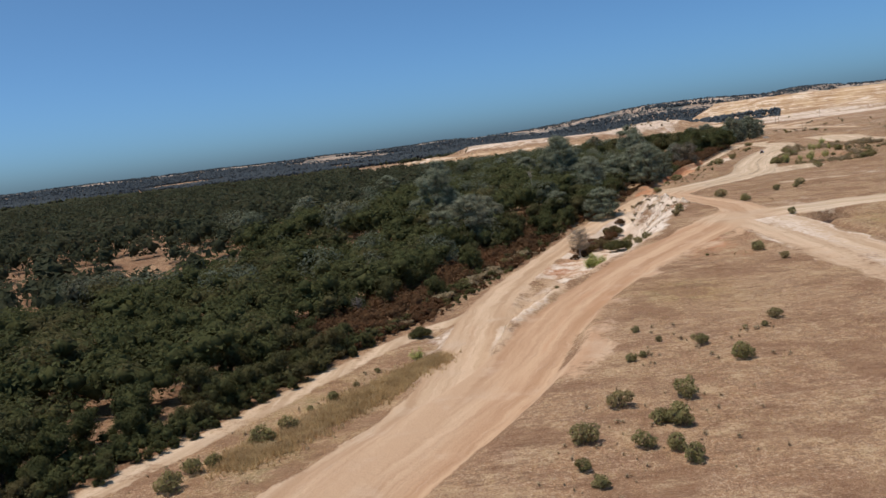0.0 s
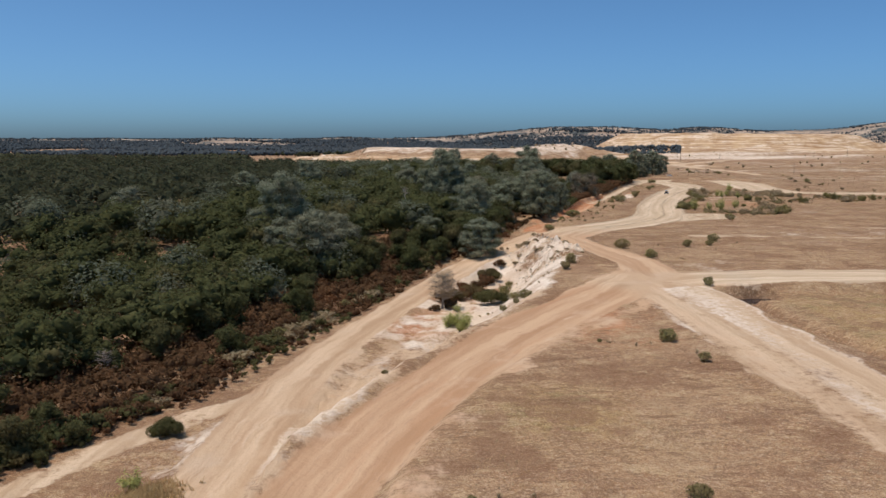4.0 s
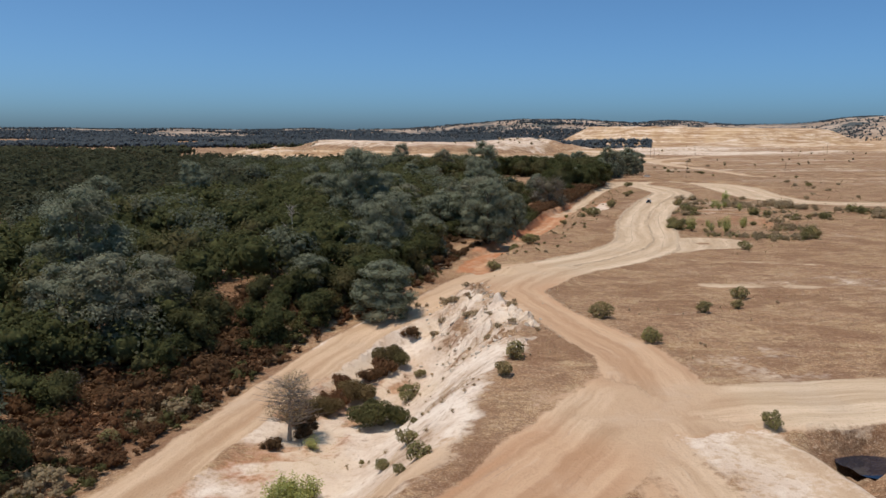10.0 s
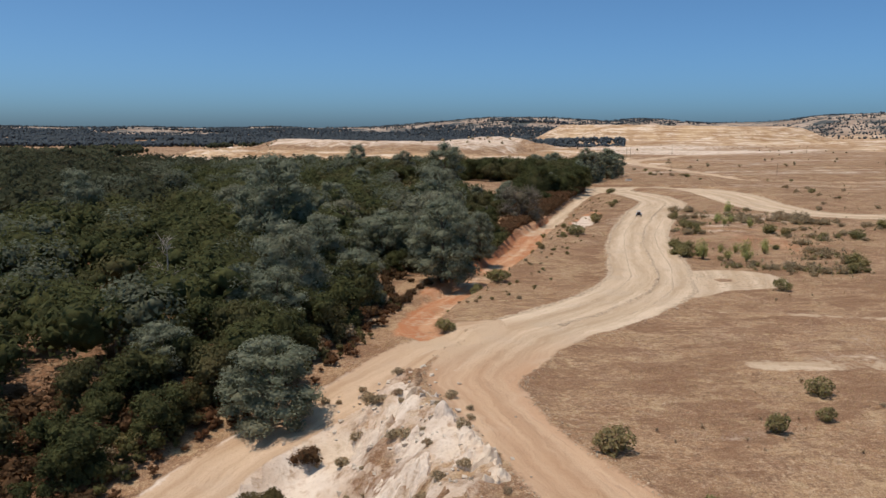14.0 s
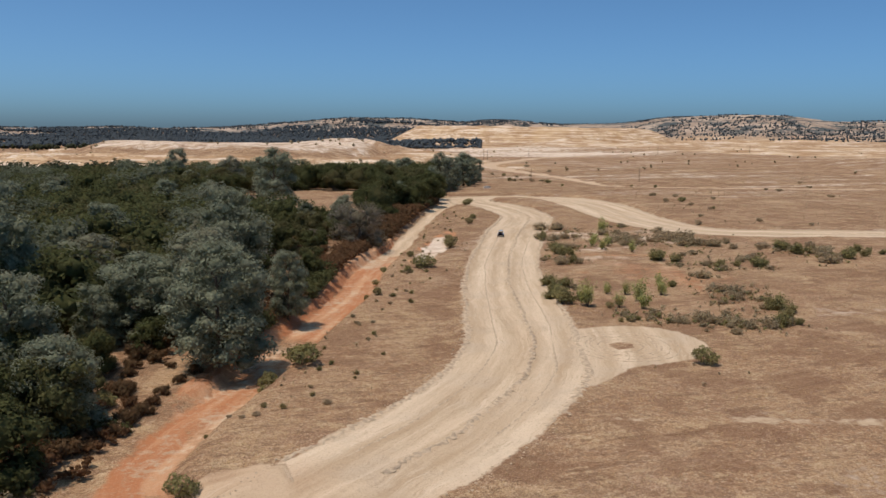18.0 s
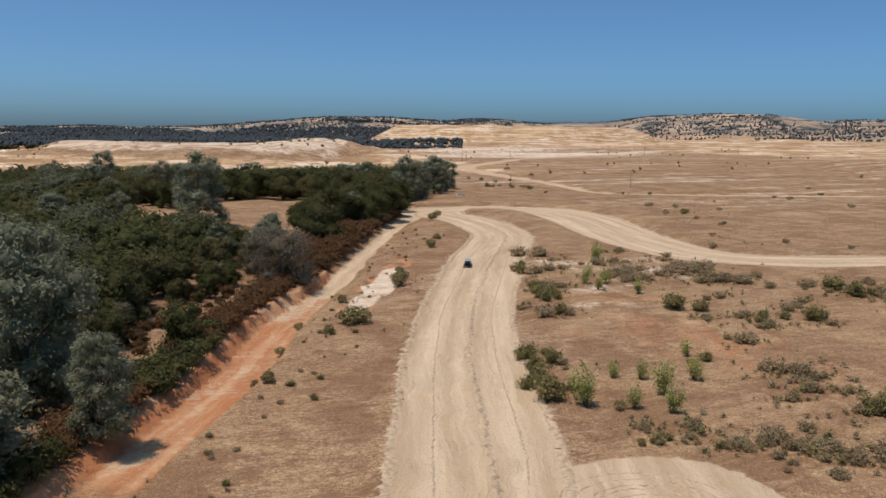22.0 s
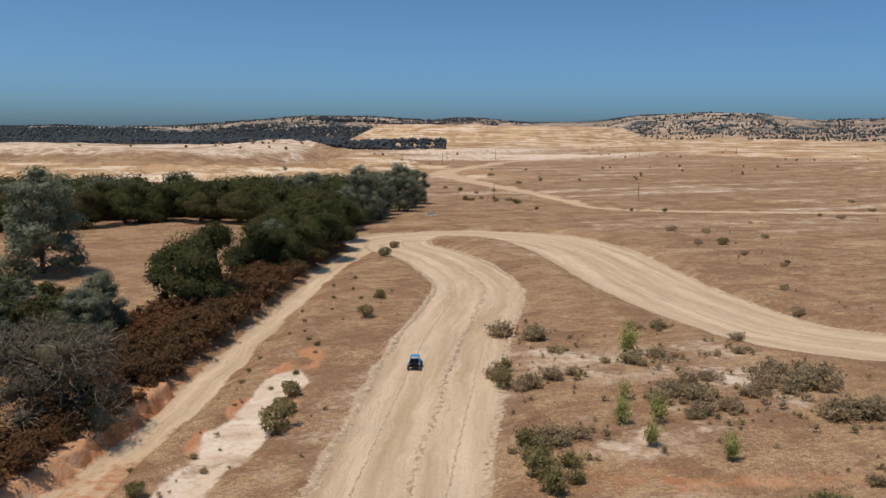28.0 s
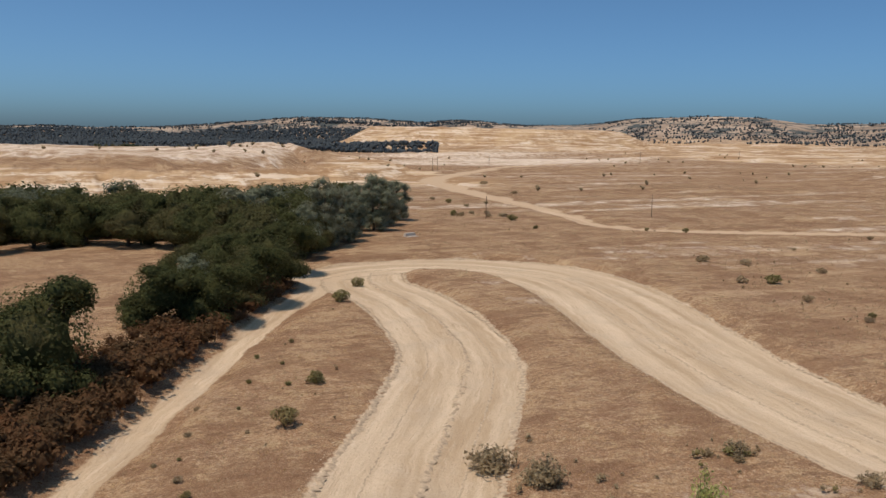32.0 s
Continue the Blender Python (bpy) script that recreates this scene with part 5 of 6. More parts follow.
for x, y, wide in BASIN_GREEN:
    set_down(saplings[place_rng.integers(3)], x, y, wide / 2.6, "green saplings", stretch=0.8 if y < 250 else 1.25)
for _ in range(34):
    x, y = place_rng.normal(66.0, 4.2), place_rng.uniform(250, 294)
    set_down(drab[place_rng.integers(3)], x, y, place_rng.uniform(0.25, 0.75), "dry tufts on the mound")
for x, y, size in [(50, 269, 1.3), (48, 266, 1.0), (42, 256, 1.1), (37, 249, 1.2), (38, 245, 0.9), (56, 281, 0.9), (43, 264, 0.9), (34, 240, 0.7)]:
    set_down(brushes[place_rng.integers(3)], x, y, size, "brush in the wash")
twiggy = make_bare_tree("bare_shrub", 305, 4.5, 6.5, GREYWOOD, "grey leafless shrub among the oaks", 34)
for x, y, size in [(26, 352, 1.1), (38, 340, 0.9), (18, 330, 1.0), (45, 322, 1.1), (30, 312, 0.9), (12, 318, 1.0), (56, 330, 0.8), (35, 300, 0.9), (-6, 300, 1.0), (20, 290, 0.8), (4, 262, 0.8), (-12, 240, 0.9), (-24, 190, 0.9), (128, 470, 0.9), (118, 462, 0.8), (100, 425, 0.9)]:
    set_down(twiggy, x, y, size, "leafless shrubs in the woods", sink=-1.2)
for a, b in zip(line[12:-14], line[13:-13]):
    d = (b - a)[:2] / np.linalg.norm((b - a)[:2])
    for _ in range(2):
        off = a[3] + place_rng.uniform(0.8, 11.0) ** 1.0
        q = a[:2] + np.array([d[1], -d[0]]) * off + place_rng.normal(0, 1.5, 2)
        if on_road(q[0], q[1]) < 0.08:
            set_down((wispy + wispy_olive)[place_rng.integers(6)], q[0], q[1], place_rng.uniform(0.18, 0.5), "weeds beside the clay track")
bare = make_bare_tree("bare_tree", 301, 7.0, 8.0, GREYWOOD, "grey half-bare tree with thin twigs beside the lower road", 80, True)
hint = np.random.default_rng(303)
c, d = lobe_points(hint, [(0, 0, 4.8, 2.4, 2.6), (0.8, 0.5, 6.4, 1.5, 1.4), (-0.9, 0.3, 3.6, 1.7, 1.2), (0.4, -1.0, 3.8, 1.6, 1.2)], 2600, 0.1)
part("crown", mesh_from("crown", *leaves(hint, c, d, 0.11), DRAB, True), bare, "thin grey-brown leaves")
bare.matrix_basis = pose(36, 243.5, float(height(36, 243.5))) @ Matrix.Diagonal((1.25, 1.25, 1.2, 1))
DX, DY = 33.4, 339.3
dead = make_bare_tree("dead_tree", 302, 9.0, 7.0, DEADWOOD, "bleached white dead tree standing among oaks", 14)
dead.matrix_basis = pose(DX, DY, float(height(DX, DY))) @ Matrix.Diagonal((1.3, 1.3, 1.45, 1))
drop_proto(twiggy, *bushes, *broad, *wispy, *wispy_olive, *oaks, *pines, *brushes, *shrubs, *drab, *saplings)


# ---- far woods, one mass each ----
def woods(name, label, xs, ys, sizes, material, per_tree, leaf, seed):
    """Many small rough crowns joined into one mesh."""
    rng = np.random.default_rng(seed)
    kinds = []
    for i in range(4):
        lobes = [(0, 0, 0.50, 0.40, 0.40)] + [(0.30 * math.cos(a), 0.30 * math.sin(a), rng.uniform(0.25, 0.75), 0.24, 0.2) for a in rng.uniform(0, 6.28, 6)]
        c, d = lobe_points(rng, lobes, per_tree)
        kinds.append(joined(core_blobs(rng, lobes if per_tree > 80 else lobes[:1], 0.40 if material is PINE_SHADED else 0.60), leaves(rng, c, d, leaf)))
    V, Q, base = [], [], 0
    z = height(xs, ys)
    for x, y, h, k in zip(xs, ys, z, sizes):
        v, q = kinds[rng.integers(4)]
        a = rng.uniform(0, 6.28)
        c, s = math.cos(a), math.sin(a)
        w = k * rng.uniform(0.9, 1.25)
        V.append(np.stack([x + w * (c * v[:, 0] - s * v[:, 1]), y + w * (s * v[:, 0] + c * v[:, 1]), h + k * v[:, 2] * 0.95 - 0.05 * k], 1))
        Q.append(q + base)
        base += len(v)
    ob = new(name, mesh_from(name, np.vstack(V), np.vstack(Q), material))
    return tagged(ob, label, "woods", kind="stuff")


wx, wy, ws = forest_spots(8.2, 18, 105, -260, 262, 30, 900, 13)
rng = np.random.default_rng(17)
woods("oak_woods", "dense dark green oak woods filling the valley", wx, wy, 7.5 + 8 * rng.uniform(0, 1, len(wx)) ** 1.5, OAK, 450, 0.041, 19)
wx, wy, ws = forest_spots(11.6, 104, 760, -680, 262, -60, 990, 14)
woods("valley_woods", "dark green woods further off in the valley", wx, wy, rng.uniform(9, 15, len(wx)), VALLEY, 56, 0.115, 23)
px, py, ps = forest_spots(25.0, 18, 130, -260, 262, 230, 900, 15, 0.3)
woods("pine_stand", "scattered grey-green pines rising over the oaks", px, py, rng.uniform(9, 17, len(px)), PINE_SHADED, 1000, 0.035, 29)


def far_woods(name, label, xs, ys, sizes, seed, material=HAZED_LEAF):
    """Tiny rough crowns of two faceted masses each, joined into one mesh."""
    rng = np.random.default_rng(seed)
    n = len(xs)
    octa = np.array([(1, 0, 0), (0, 1, 0), (-1, 0, 0), (0, -1, 0), (0, 0, 1), (0, 0, -0.8)], float)
    tri = np.array([(0, 1, 4), (1, 2, 4), (2, 3, 4), (3, 0, 4), (1, 0, 5), (2, 1, 5), (3, 2, 5), (0, 3, 5)])
    V, Q = [], []
    for k, (size, lift) in enumerate(((0.55, 0.40), (0.38, 0.62))):
        off = rng.normal(0, 0.22, (n, 1, 3)) * np.array([1, 1, 0.2]) * (k > 0)
        v = (octa[None] * rng.uniform(0.75, 1.2, (n, 6, 1)) * size + np.array([0, 0, lift]) + off) * sizes[:, None, None]
        V.append((v + np.stack([xs, ys, height(xs, ys)], 1)[:, None]).reshape(-1, 3))
        Q.append((tri[None] + 6 * np.arange(n)[:, None, None] + 6 * n * k).reshape(-1, 3))
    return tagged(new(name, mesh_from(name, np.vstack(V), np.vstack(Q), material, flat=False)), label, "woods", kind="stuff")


def scatter(n, r0, r1, a0, a1, seed):
    rng = np.random.default_rng(seed)
    d, a = np.sqrt(rng.uniform(r0 * r0, r1 * r1, n)), np.radians(rng.uniform(a0, a1, n))
    return 137 + d * np.sin(a), 362 + d * np.cos(a), rng


bx, by, bs = forest_spots(2.7, 5.0, 27, -70, 90, 160, 345, 25, 0.9)
keep = (by < 300) | (bs < 12)
woods("brush_belt", "belt of rust-brown brush below the trees", bx[keep], by[keep], rng.uniform(2.4, 4.8, keep.sum()), BRUSH, 76, 0.085, 27)
ex, ey, es = forest_spots(2.0, -3.6, 5.5, -75, 82, 150, 340, 33, 2.0)
keep = (on_road(ex, ey) < 0.25) & (on_road(ex + 1.2, ey - 0.8) < 0.4)
ex, ey, es = ex[keep], ey[keep], es[keep]
tint_of = rough(ex, ey, 11, 3, 143) + 0.06 * es
for name, label, pick, material in (("edge_brush", "dense rust-brown brush along the lower road", (tint_of < 0.10), BRUSH), ("edge_scrub", "dense dark green scrub along the lower road", (tint_of >= 0.10) & (tint_of < 0.42), BUSH), ("edge_weeds", "grey-brown dry weeds along the lower road", tint_of >= 0.42, DRAB)):
    woods(name, label, ex[pick], ey[pick], rng.uniform(1.2, 2.6, pick.sum()) * np.where(es[pick] < 0, 0.75, 1.15), material, 90, 0.075, 34)
gx, gy, gs = forest_spots(2.4, 0.5, 7.0, -110, 0, 55, 166, 37, 2.0)
woods("green_edge", "dense green scrub along the edge of the narrow path", gx, gy, rng.uniform(2.0, 4.2, len(gx)), OAK, 110, 0.07, 38)
line = ROADS["clay_track"]
run = rng.integers(20, len(line) - 7, 900)
f = rng.uniform(0, 1, 900)[:, None]
p, d = line[run] * (1 - f) + line[run + 1] * f, line[run + 1, :2] - line[run, :2]
d /= np.linalg.norm(d, axis=1)[:, None]
off = p[:, 3] + 1.5 + rng.uniform(0, 1, 900) ** 1.2 * np.interp(p[:, 1], [330, 440, 500, 530, 580], [6, 6, 18, 16, 6])
bank = rng.uniform(1.6, 3.4, 900) * np.interp(p[:, 1], [470, 500, 530, 560], [1.0, 1.5, 1.5, 1.0])
px, py = p[:, 0] - d[:, 1] * off, p[:, 1] + d[:, 0] * off
rusty = rough(px, py, 16, 3, 141) > np.interp(p[:, 1], [330, 450, 490], [0.12, 0.0, -1.0])
woods("bank_brush", "dense rust-brown brush along the top of the clay bank", px[rusty], py[rusty], bank[rusty], BRUSH, 78, 0.085, 28)
woods("bank_thicket", "dense dark green brush along the top of the clay bank", px[~rusty], py[~rusty], bank[~rusty] * 1.15, OAK, 78, 0.085, 32)
qx, qy = rng.uniform(130, 175, 900), rng.uniform(474, 545, 900)
_, gs, _, gw = near_line(line, qx, qy, 60)
keep = (gs > gw[1] + 2.5) & (gs < np.interp(qy, [474, 500, 530, 545], [14, 22, 13, 7]))
woods("rust_thicket", "dense thicket of rust-red brush beside the narrow track", qx[keep], qy[keep], rng.uniform(2.6, 4.6, keep.sum()), BRUSH, 150, 0.07, 30)


def low_scrub(name, label, spots, per, reach, lo, hi, material, seed):
    """Low weeds and small bushes strewn round the shrubs, in one mesh."""
    rng = np.random.default_rng(seed)
    s = np.repeat(np.array(spots, float), per, 0)
    x, y = s[:, 0] + rng.normal(0, reach, len(s)) * s[:, 2], s[:, 1] + rng.normal(0, 0.6 * reach, len(s)) * s[:, 2]
    ok = on_road(x, y) < 0.1
    woods(name, label, x[ok], y[ok], rng.uniform(lo, hi, ok.sum()) * rng.uniform(0.6, 1.2, ok.sum()), material, 34, 0.13, seed)


low_scrub("dry_weeds", "low brown weeds between the shrubs of the basin", BASIN + BASIN_NEAR, 10, 1.3, 0.5, 1.3, DRAB, 61)
low_scrub("green_weeds", "low olive weeds between the shrubs of the basin", BASIN + BASIN_NEAR, 5, 0.8, 0.5, 1.4, SHRUB, 62)
low_scrub("slope_weeds", "low dry weeds on the grassy slope and the plain", UPPER + PLAIN + LOWER + OUTER, 6, 1.6, 0.3, 0.9, DRAB, 63)
# wooded flats beyond the valley, and oaks over the hills
x, y, rng = scatter(34000, 560, 3000, -42, 22, 31)
keep = ~inside_of(FOREST, x, y) & (np.hypot((x - 195) / np.where(x < 195, 295, 250), (y - 1230) / 400) > 1) & (rough(x * 0.6, y, 240, 4, 33) < 0.04) & ((y > 1750) | (x < -150)) & (np.hypot((x - 1060) / 430, (y - 2290) / 380) > 1)
size, near = rng.uniform(6, 11, len(x)), np.hypot(x - 137, y - 362) < 1500
far_woods("middle_woods", "dark green woods beyond the valley", x[keep & near], y[keep & near], size[keep & near], 36, VALLEY)
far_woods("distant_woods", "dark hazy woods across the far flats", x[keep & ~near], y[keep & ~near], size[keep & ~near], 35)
x, y, rng = scatter(420, 480, 1500, -12, 60, 43)
keep = ~inside_of(FOREST, x, y) & (rough(x * 0.4, y, 60, 4, 44) > 0.10) & (y > 700)
far_woods("far_shrubs", "dark shrubs dotted over the far sandy ground", x[keep], y[keep], rng.uniform(1.5, 4.0, keep.sum()), 45, DRAB)
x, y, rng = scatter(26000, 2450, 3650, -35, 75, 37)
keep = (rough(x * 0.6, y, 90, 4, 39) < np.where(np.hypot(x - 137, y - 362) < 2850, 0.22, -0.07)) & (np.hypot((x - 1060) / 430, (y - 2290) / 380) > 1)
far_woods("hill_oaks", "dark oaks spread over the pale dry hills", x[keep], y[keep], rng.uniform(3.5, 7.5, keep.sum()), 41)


# ---- water, poles, small built things ----
def bm_box(bm, cx, cy, cz, sx, sy, sz, taper=1.0, bevel=0.0):
    """A box with an optionally narrower top."""
    r = bmesh.ops.create_cube(bm, size=1.0)
    for v in r["verts"]:
        k = taper if v.co.z > 0 else 1.0
        v.co = Vector((cx + v.co.x * sx * k, cy + v.co.y * sy * k, cz + v.co.z * sz))
    if bevel:
        bmesh.ops.bevel(bm, geom=list({e for v in r["verts"] for e in v.link_edges}), offset=bevel, segments=2, affect="EDGES")


def solid(name, build, material, smooth_faces=False):
    bm = bmesh.new()
    build(bm)
    me = bpy.data.meshes.new(name)
    bm.to_mesh(me)
    bm.free()
    me.materials.append(material)
    for p in me.polygons:
        p.use_smooth = smooth_faces
    return me


def water_material():
    m = Nodes("pond water", 0.03, 0.8)
    # Blue of the reflected sky is put into the base colour.
    return m.done(m.mix(m.step(m.noise(m.where(), 0.4, 2), 0.4, 0.6), (0.006, 0.014, 0.034), (0.010, 0.017, 0.030)), m.noise(m.where(), 3.0, 2), 0.01, 0.1)


ring = np.arange(40) * 2 * math.pi / 40
wob = 1 + 0.10 * np.sin(3 * ring + 1) + 0.06 * np.sin(7 * ring)
pz = float(height(*POND)) + 1.65
pond_mesh = bpy.data.meshes.new("pond")
pond_mesh.from_pydata([(POND[0] + 3.1 * w * math.cos(a), POND[1] + 3.6 * w * math.sin(a), pz) for a, w in zip(ring, wob)], [], [list(range(40))])
pond_mesh.materials.append(water_material())
tagged(new("pond", pond_mesh), "small dark pond at the foot of the road bank", "pond", kind="structure")

WOOD = plain_material("weathered pole wood", (0.20, 0.15, 0.11), 0.9, vary=0.4)
CONCRETE = plain_material("pale concrete", (0.56, 0.50, 0.43), 0.9, vary=0.2, scale=2.0)


def make_pole():
    ob = tagged(new("utility_pole"), "tall weathered wooden utility pole with a crossarm", "utility pole", "line of utility poles")
    part("pole", mesh_from("pole", *tubes([[(0, 0, -1, 0.22), (0, 0, 6, 0.19), (0, 0, 13, 0.14)]], 8), WOOD), ob)
    part("crossarm", solid("crossarm", lambda bm: bm_box(bm, 0, 0, 12.2, 3.0, 0.16, 0.2, bevel=0.02), WOOD), ob)
    for k in (-1.3, -0.5, 0.5, 1.3):
        part("insulator", mesh_from("insulator", *tubes([[(k, 0, 12.3, 0.05), (k, 0, 12.45, 0.09), (k, 0, 12.6, 0.05)]], 6), CONCRETE), ob)
    return ob


pole = make_pole()
for x, y in [(297, 700), (363, 685), (435, 1107), (442, 1113), (533, 1196), (754, 1244), (1037, 1396)]:
    k = 0.68 if y < 800 else 1.0
    copy_thing(pole, pose(x, y, float(height(x, y)), 0, 0, 60) @ Matrix.Diagonal((k, k, k, 1)))
drop_proto(pole)


def make_culvert():
    ob = tagged(new("culvert_head"), "low pale concrete culvert wall beside the track", "culvert")
    part("wall", solid("wall", lambda bm: bm_box(bm, 0, 0, 0.35, 4.6, 1.3, 1.5, 0.82, 0.08), CONCRETE), ob)
    part("apron", solid("apron", lambda bm: bm_box(bm, 0, -1.4, -0.1, 4.0, 1.8, 0.5, 0.9, 0.05), CONCRETE), ob)
    return ob


make_culvert().matrix_basis = pose(250, 657, float(height(250, 657)), 0, 0, 20)


# ---- the utility vehicle on the main road ----
BLUE = plain_material("bright blue paint", (0.03, 0.33, 0.66), 0.35, spec=0.5, vary=0.15)
BLACK = plain_material("black plastic", (0.018, 0.018, 0.020), 0.55, vary=0.3)
RUBBER = plain_material("dusty tyre rubber", (0.17, 0.145, 0.12), 0.9, vary=0.4)
STEEL = plain_material("dark tube steel", (0.05, 0.05, 0.055), 0.4, 0.6)
ALLOY = plain_material("grey alloy", (0.35, 0.34, 0.33), 0.35, 0.8)


def make_vehicle():
    ob = tagged(new("utility_vehicle"), "small blue and black side-by-side off-road vehicle on the dirt road", "vehicle")

    def add(name, build, material, parent=ob, label="", smooth_faces=False):
        return part(name, solid(name, build, material, smooth_faces), parent, label)

    body = add("body", lambda bm: (bm_box(bm, 0, 0, 0.66, 1.30, 2.7, 0.34, 0.94, 0.06), bm_box(bm, 0, 0.15, 0.50, 1.0, 2.3, 0.22, 1.0, 0.04)), BLACK)
    add("hood", lambda bm: bm_box(bm, 0, 1.05, 0.96, 1.20, 0.95, 0.30, 0.72, 0.06), BLUE, ob, "bright blue hood")
    add("cargo_bed", lambda bm: (bm_box(bm, 0, -1.12, 0.92, 1.25, 0.80, 0.10, 1.0, 0.02), bm_box(bm, 0.58, -1.12, 1.06, 0.08, 0.8, 0.26, 1, 0.02), bm_box(bm, -0.58, -1.12, 1.06, 0.08, 0.8, 0.26, 1, 0.02), bm_box(bm, 0, -1.5, 1.02, 1.2, 0.08, 0.22, 1, 0.02)), BLACK)
    for sx in (-1, 1):
        add("door", lambda bm: bm_box(bm, sx * 0.68, 0.1, 0.92, 0.07, 1.15, 0.42, 0.96, 0.03), BLUE, ob, "blue side door")
        add("fender", lambda bm: bm_box(bm, sx * 0.72, 1.05, 0.92, 0.30, 0.85, 0.10, 0.85, 0.03), BLUE)
        add("rear_fender", lambda bm: bm_box(bm, sx * 0.72, -1.05, 0.96, 0.28, 0.85, 0.10, 0.85, 0.03), BLUE, ob, "blue rear fender")
        add("headlight", lambda bm: bm_box(bm, sx * 0.40, 1.53, 0.90, 0.28, 0.06, 0.12, 0.9, 0.02), ALLOY)
        add("taillight", lambda bm: bm_box(bm, sx * 0.50, -1.56, 0.98, 0.16, 0.04, 0.08, 0.9, 0.01), plain_material("red lens", (0.35, 0.02, 0.015), 0.3))
        add("seat", lambda bm: (bm_box(bm, sx * 0.32, -0.15, 0.85, 0.48, 0.52, 0.16, 0.95, 0.05), bm_box(bm, sx * 0.32, -0.45, 1.18, 0.46, 0.16, 0.62, 0.85, 0.05)), BLACK)
    cage = [[(s * 0.62, 0.78, 0.95, 0.03), (s * 0.56, 0.30, 1.72, 0.03), (s * 0.54, -0.55, 1.78, 0.03), (s * 0.60, -1.10, 0.98, 0.03)] for s in (-1, 1)]
    cage += [[(-0.56, y, z, 0.028), (0, y, z + 0.02, 0.028), (0.56, y, z, 0.028)] for y, z in ((0.30, 1.72), (-0.55, 1.78))] + [[(s * 0.54, -0.55, 1.78, 0.026), (s * 0.60, -0.6, 0.9, 0.026)] for s in (-1, 1)]
    part("roll_cage", mesh_from("roll_cage", *tubes(cage, 6), STEEL), ob)
    add("roof", lambda bm: bm_box(bm, 0, -0.12, 1.84, 1.22, 1.10, 0.09, 0.9, 0.035), BLUE, ob, "bright blue roof panel")
    add("bumper", lambda bm: bm_box(bm, 0, 1.60, 0.66, 0.9, 0.10, 0.22, 0.9, 0.03), STEEL)
    add("rear_panel", lambda bm: bm_box(bm, 0, -0.62, 1.30, 0.95, 0.05, 0.42, 0.94, 0.015), STEEL)
    for sx in (-1, 1):
        for y in (1.08, -1.08):
            arm = part("suspension_arm", mesh_from("suspension_arm", *tubes([[(sx * 0.3, y, 0.5, 0.04), (sx * 0.7, y, 0.38, 0.035)], [(sx * 0.35, y + 0.12, 0.9, 0.06), (sx * 0.62, y + 0.05, 0.42, 0.05)]], 6), STEEL), ob)
            wheel = part("wheel", mesh_from("wheel", *tubes([[(sx * 0.64, y, 0.37, 0.09), (sx * 0.80, y, 0.37, 0.08)]], 10), STEEL), ob)
            rows = [(sx * (0.79 + o), y, 0.37, r) for o, r in ((-0.14, 0.22), (-0.15, 0.33), (-0.10, 0.37), (0, 0.38), (0.10, 0.37), (0.15, 0.33), (0.14, 0.22))]
            part("tyre", mesh_from("tyre", *tubes([rows], 20), RUBBER), wheel)
            part("rim", mesh_from("rim", *tubes([[(sx * (0.79 + o), y, 0.37, r) for o, r in ((-0.12, 0.2), (0.02, 0.215), (0.10, 0.19), (0.08, 0.06), (0.10, 0.01))]], 14), ALLOY), wheel)
    return ob


VEHICLE = (175.5, 468.3)
make_vehicle().matrix_basis = pose(VEHICLE[0], VEHICLE[1], float(height(*VEHICLE)) + 0.0, 0, 0, -27)


# ---- dry grass, clods and stones ----
def tufts(name, label, n, size, material, place, seed, blades=4):
    rng = np.random.default_rng(seed)
    x, y = place(rng, n)
    z = height(x, y)
    n = len(x)
    V = []
    for _ in range(blades):
        a, h = rng.uniform(0, 6.28, n), size * rng.uniform(0.5, 1.3, n)
        lean, w = rng.uniform(0.3, 1.3, n) * h, 0.11 * size
        ox, oy = x + rng.normal(0, 0.35 * size, n), y + rng.normal(0, 0.35 * size, n)
        c, s = np.cos(a), np.sin(a)
        V.append(np.stack([np.stack([ox - s * w, oy + c * w, z - 0.05], 1), np.stack([ox + s * w, oy - c * w, z - 0.05], 1), np.stack([ox + c * lean, oy + s * lean, z + h], 1)], 1))
    V = np.concatenate(V, 0)
    me = mesh_from(name, V.reshape(-1, 3), np.arange(3 * len(V)).reshape(-1, 3), material, flat=True)
    return tagged(new(name, me), label, "grass", kind="stuff")


def open_ground(x0, x1, y0, y1, patch=151):
    def place(rng, n):
        x, y = rng.uniform(x0, x1, n), rng.uniform(y0, y1, n)
        keep = (on_road(x, y) < 0.1) & (on_road(x, y, "pale") < 0.5) & (on_road(x, y, "litter") < 0.5) & (rough(x, y, 7, 3, patch) > -0.10)
        return x[keep], y[keep]
    return place


tufts("dry_grass", "tufts of dry straw-coloured grass over the plain", 200000, 0.22, STRAW, open_ground(-40, 245, 76, 560), 51, 3)
tufts("brown_grass", "tufts of dead brown grass and weeds over the plain", 110000, 0.22, DRAB, open_ground(-40, 245, 76, 560, 157), 52, 3)
tufts("far_grass", "clumps of dead brown grass over the outer plain", 45000, 0.42, DRAB, open_ground(235, 560, 430, 900, 159), 54, 3)
tufts("reeds", "tall dry yellow grass along the road bank", 7000, 0.75, STRAW, lambda rng, n: (lambda s, o: (-32 + 26 * s + o[:, 0], 104 + 40 * s + o[:, 1]))(rng.uniform(0, 1, n), rng.normal(0, 2.0, (n, 2))), 53, 5)


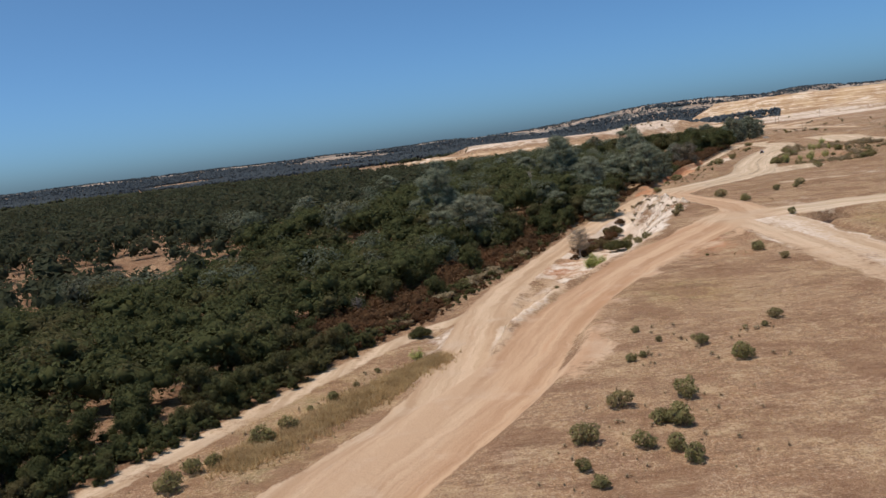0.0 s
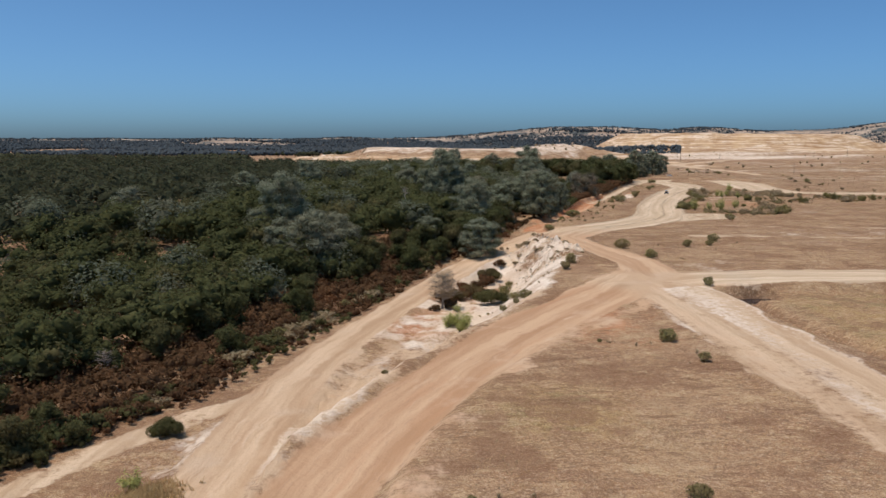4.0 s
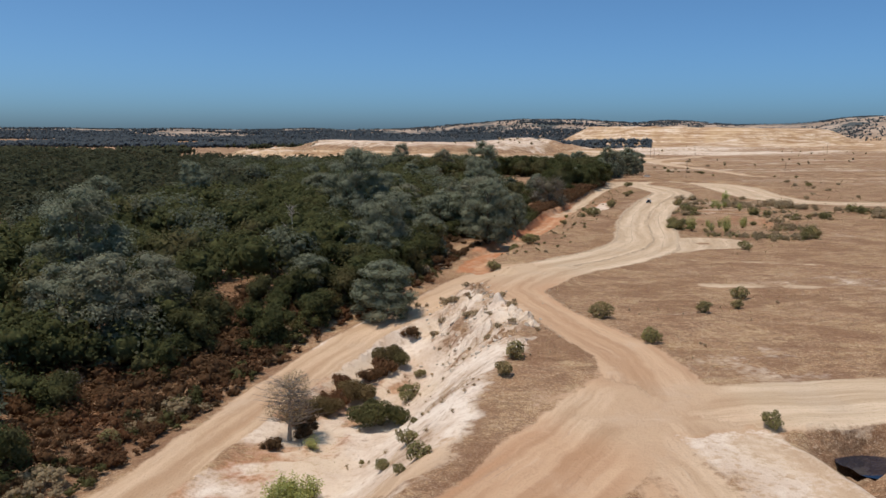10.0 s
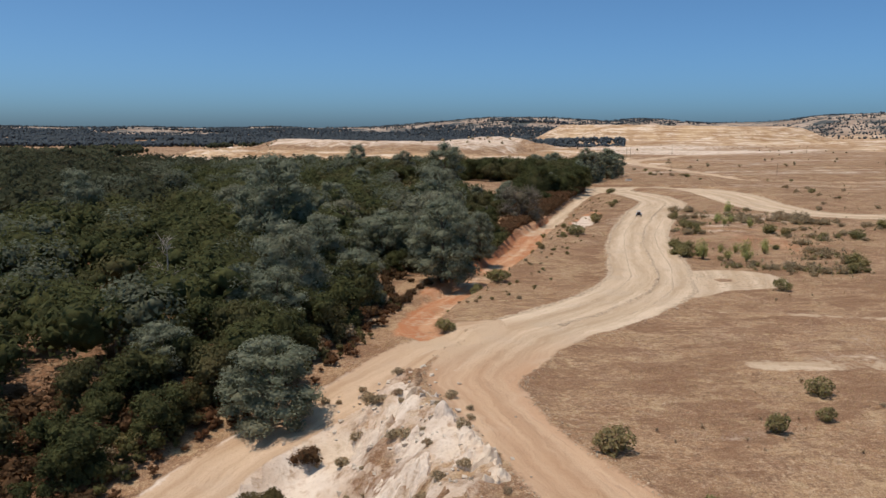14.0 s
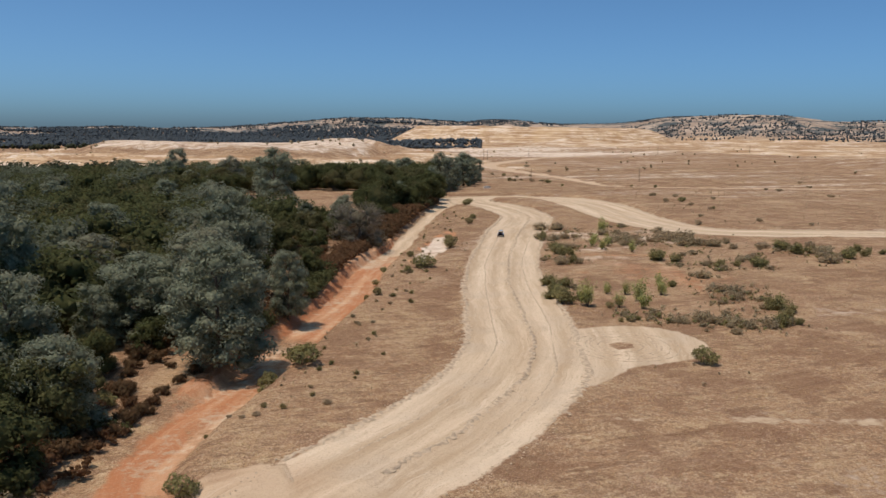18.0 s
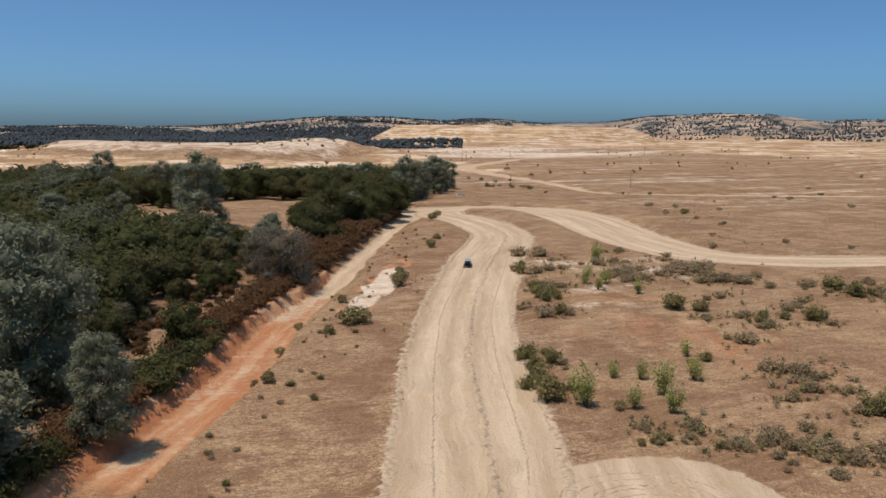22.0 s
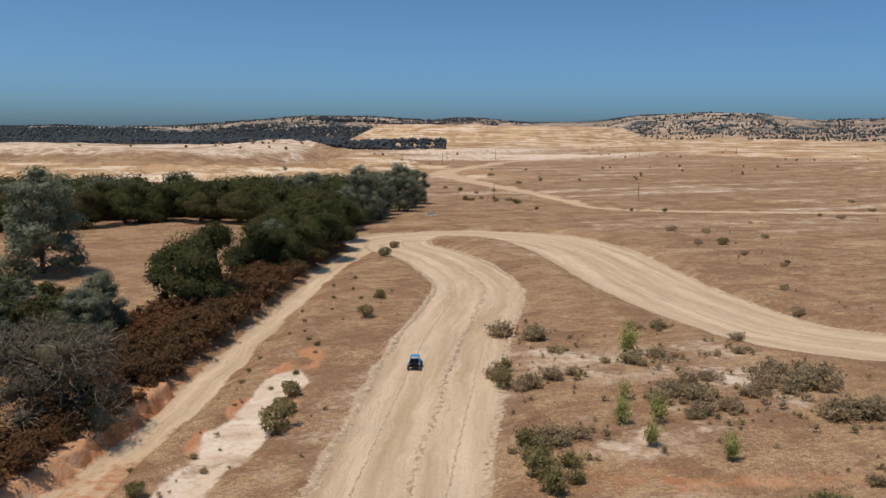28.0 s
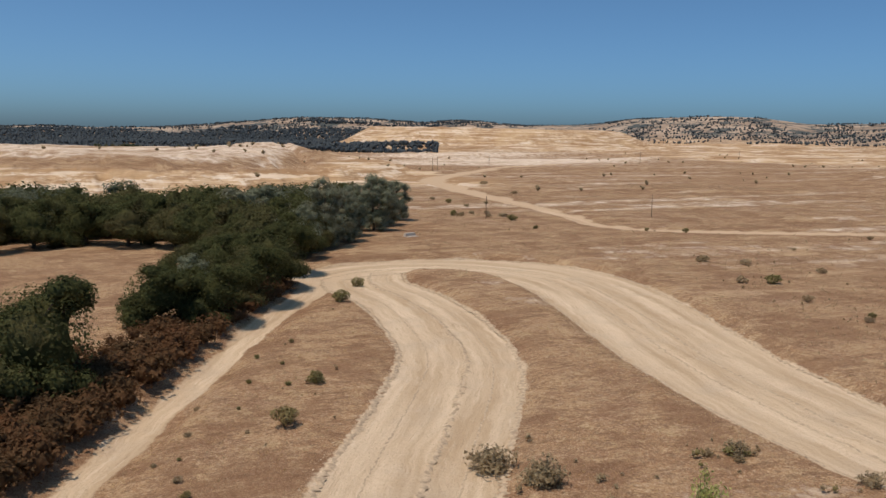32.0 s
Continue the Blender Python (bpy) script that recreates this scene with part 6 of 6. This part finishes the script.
def stones(name, label, n, lo, hi, place, seed, material):
    """Many rough little blocks of earth or rock in one mesh."""
    rng = np.random.default_rng(seed)
    x, y = place(rng, n)
    n = len(x)
    z, s = height(x, y), rng.uniform(lo, hi, n) * rng.uniform(0.5, 1.2, n)
    cube = np.array([(i, j, k) for k in (-0.3, 0.5) for i, j in ((-0.5, -0.5), (0.5, -0.5), (0.5, 0.5), (-0.5, 0.5))])
    v = cube[None] * np.array([1, 1, 0.8]) + rng.normal(0, 0.16, (n, 8, 3))
    v = v * s[:, None, None] + np.stack([x, y, z], 1)[:, None]
    q = np.array([(0, 1, 5, 4), (1, 2, 6, 5), (2, 3, 7, 6), (3, 0, 4, 7), (4, 5, 6, 7)])
    me = mesh_from(name, v.reshape(-1, 3), (q[None] + 8 * np.arange(n)[:, None, None]).reshape(-1, 4), material, flat=True)
    return tagged(new(name, me), label, "stones", kind="stuff")


def beside(key, lo, hi):
    def place(rng, n):
        line = ROADS[key]
        i = rng.integers(0, len(line) - 1, n)
        f = rng.uniform(0, 1, n)[:, None]
        p = line[i] * (1 - f) + line[i + 1] * f
        d = line[i + 1, :2] - line[i, :2]
        d /= np.linalg.norm(d, axis=1)[:, None]
        off = (p[:, 3] + rng.uniform(lo, hi, n)) * rng.choice([-1, 1], n)
        x, y = p[:, 0] - d[:, 1] * off, p[:, 1] + d[:, 0] * off
        keep = (np.hypot(x - 139, y - 346) > 13) & (y > 250)
        return x[keep], y[keep]
    return place


CLOD = plain_material("pale earth clods", (0.58, 0.45, 0.31), 0.95, vary=0.35, scale=1.5)
stones("road_clods", "crumbly pale earth clods along the road edges", 3000, 0.06, 0.20, beside("main_road", -0.4, 1.0), 61, CLOD)
stones("loop_clods", "crumbly pale earth clods along the loop road", 1500, 0.06, 0.20, beside("loop_road", -0.4, 1.0), 62, CLOD)


def ridges(name, label, paths, wide, tall, seed, material):
    """Loose earth heaped in a low, uneven ridge along each path."""
    rng = np.random.default_rng(seed)
    V, Q, base = [], [], 0
    for p in paths:
        p = np.array(p)
        d = np.gradient(p, axis=0)
        d /= np.linalg.norm(d, axis=1)[:, None] + 1e-9
        nrm = np.stack([-d[:, 1], d[:, 0]], 1)
        n = len(p)
        w, h = wide * rng.uniform(0.5, 1.3, n), tall * rng.uniform(0.2, 1.3, n)
        p = p + nrm * rng.normal(0, 0.15 * wide, n)[:, None]
        z = height(p[:, 0], p[:, 1])
        a, b = p + nrm * w[:, None] / 2, p - nrm * w[:, None] / 2
        rows = [np.column_stack([a, z - 0.06]), np.column_stack([p + nrm * 0.12 * w[:, None], z + h]), np.column_stack([p - nrm * 0.15 * w[:, None], z + h * rng.uniform(0.6, 1.0, n)]), np.column_stack([b, z - 0.06])]
        V.append(np.stack(rows, 1).reshape(-1, 3))
        i = np.arange(n - 1)
        for k in range(3):
            Q.append(np.stack([base + 4 * i + k, base + 4 * i + k + 1, base + 4 * i + k + 5, base + 4 * i + k + 4], 1))
        base += 4 * n
    return tagged(new(name, mesh_from(name, np.vstack(V), np.vstack(Q), material, flat=True)), label, "earth", kind="stuff")


def offset_line(key, share, step=0.4, sway=0.8, seed=1):
    """A wandering line along a road, at a share of its half width to the left of its middle."""
    line = ROADS[key]
    run = np.concatenate([[0], np.cumsum(np.hypot(*np.diff(line[:, :2], axis=0).T))])
    s = np.arange(0, run[-1], step)
    x, y, half = (np.interp(s, run, line[:, k]) for k in (0, 1, 3))
    d = np.stack([np.gradient(x), np.gradient(y)], 1)
    d /= np.linalg.norm(d, axis=1)[:, None]
    off = share * half + sway * rough(s, s * 0 + seed, 25, 3, 181)
    return np.stack([x - d[:, 1] * off, y + d[:, 0] * off], 1)


keep = offset_line("main_road", -0.12, seed=3)
ridges("windrow", "low crumbly ridge of loose earth along the road", [keep[keep[:, 1] > 312]], 0.9, 0.14, 71, CLOD)
edges = [offset_line("main_road", k, seed=j) for k, j in ((1.0, 5), (-1.0, 7), (-0.55, 9), (0.5, 10))]
edges = [np.array([q for q in e if q[1] > 318 and math.hypot(q[0] - 139, q[1] - 346) > 14]) for e in edges]
ridges("road_berm", "uneven earth berms along the graded road", [e for e in edges[:2]], 1.2, 0.12, 73, CLOD)
ridges("wheel_ridge", "thin ridges thrown up by wheels", edges[2:], 0.5, 0.045, 75, CLOD)
ridges("loop_berm", "uneven earth berms along the loop road", [offset_line("loop_road", k, seed=j) for k, j in ((0.98, 15), (-0.98, 17), (0.1, 18), (-0.3, 19))], 0.8, 0.08, 77, CLOD)
turns = np.arange(0, 6.4, 0.07)
ridges("tyre_ring", "circular tyre ridges worn into the turning place", [[(TURNOUT[0] + r * math.cos(a) * (1 + 0.03 * math.sin(2 * a)), TURNOUT[1] + r * math.sin(a)) for a in turns] for r in (2.9, 3.7, 4.9, 5.6, 6.9, 8.2)], 0.35, 0.06, 78, CLOD)
stones("mound_rocks", "broken pale rock lying over the eroded mound", 160, 0.15, 0.6, lambda rng, n: (rng.normal(65.5, 4.0, n), rng.uniform(252, 296, n)), 63, ROCK)
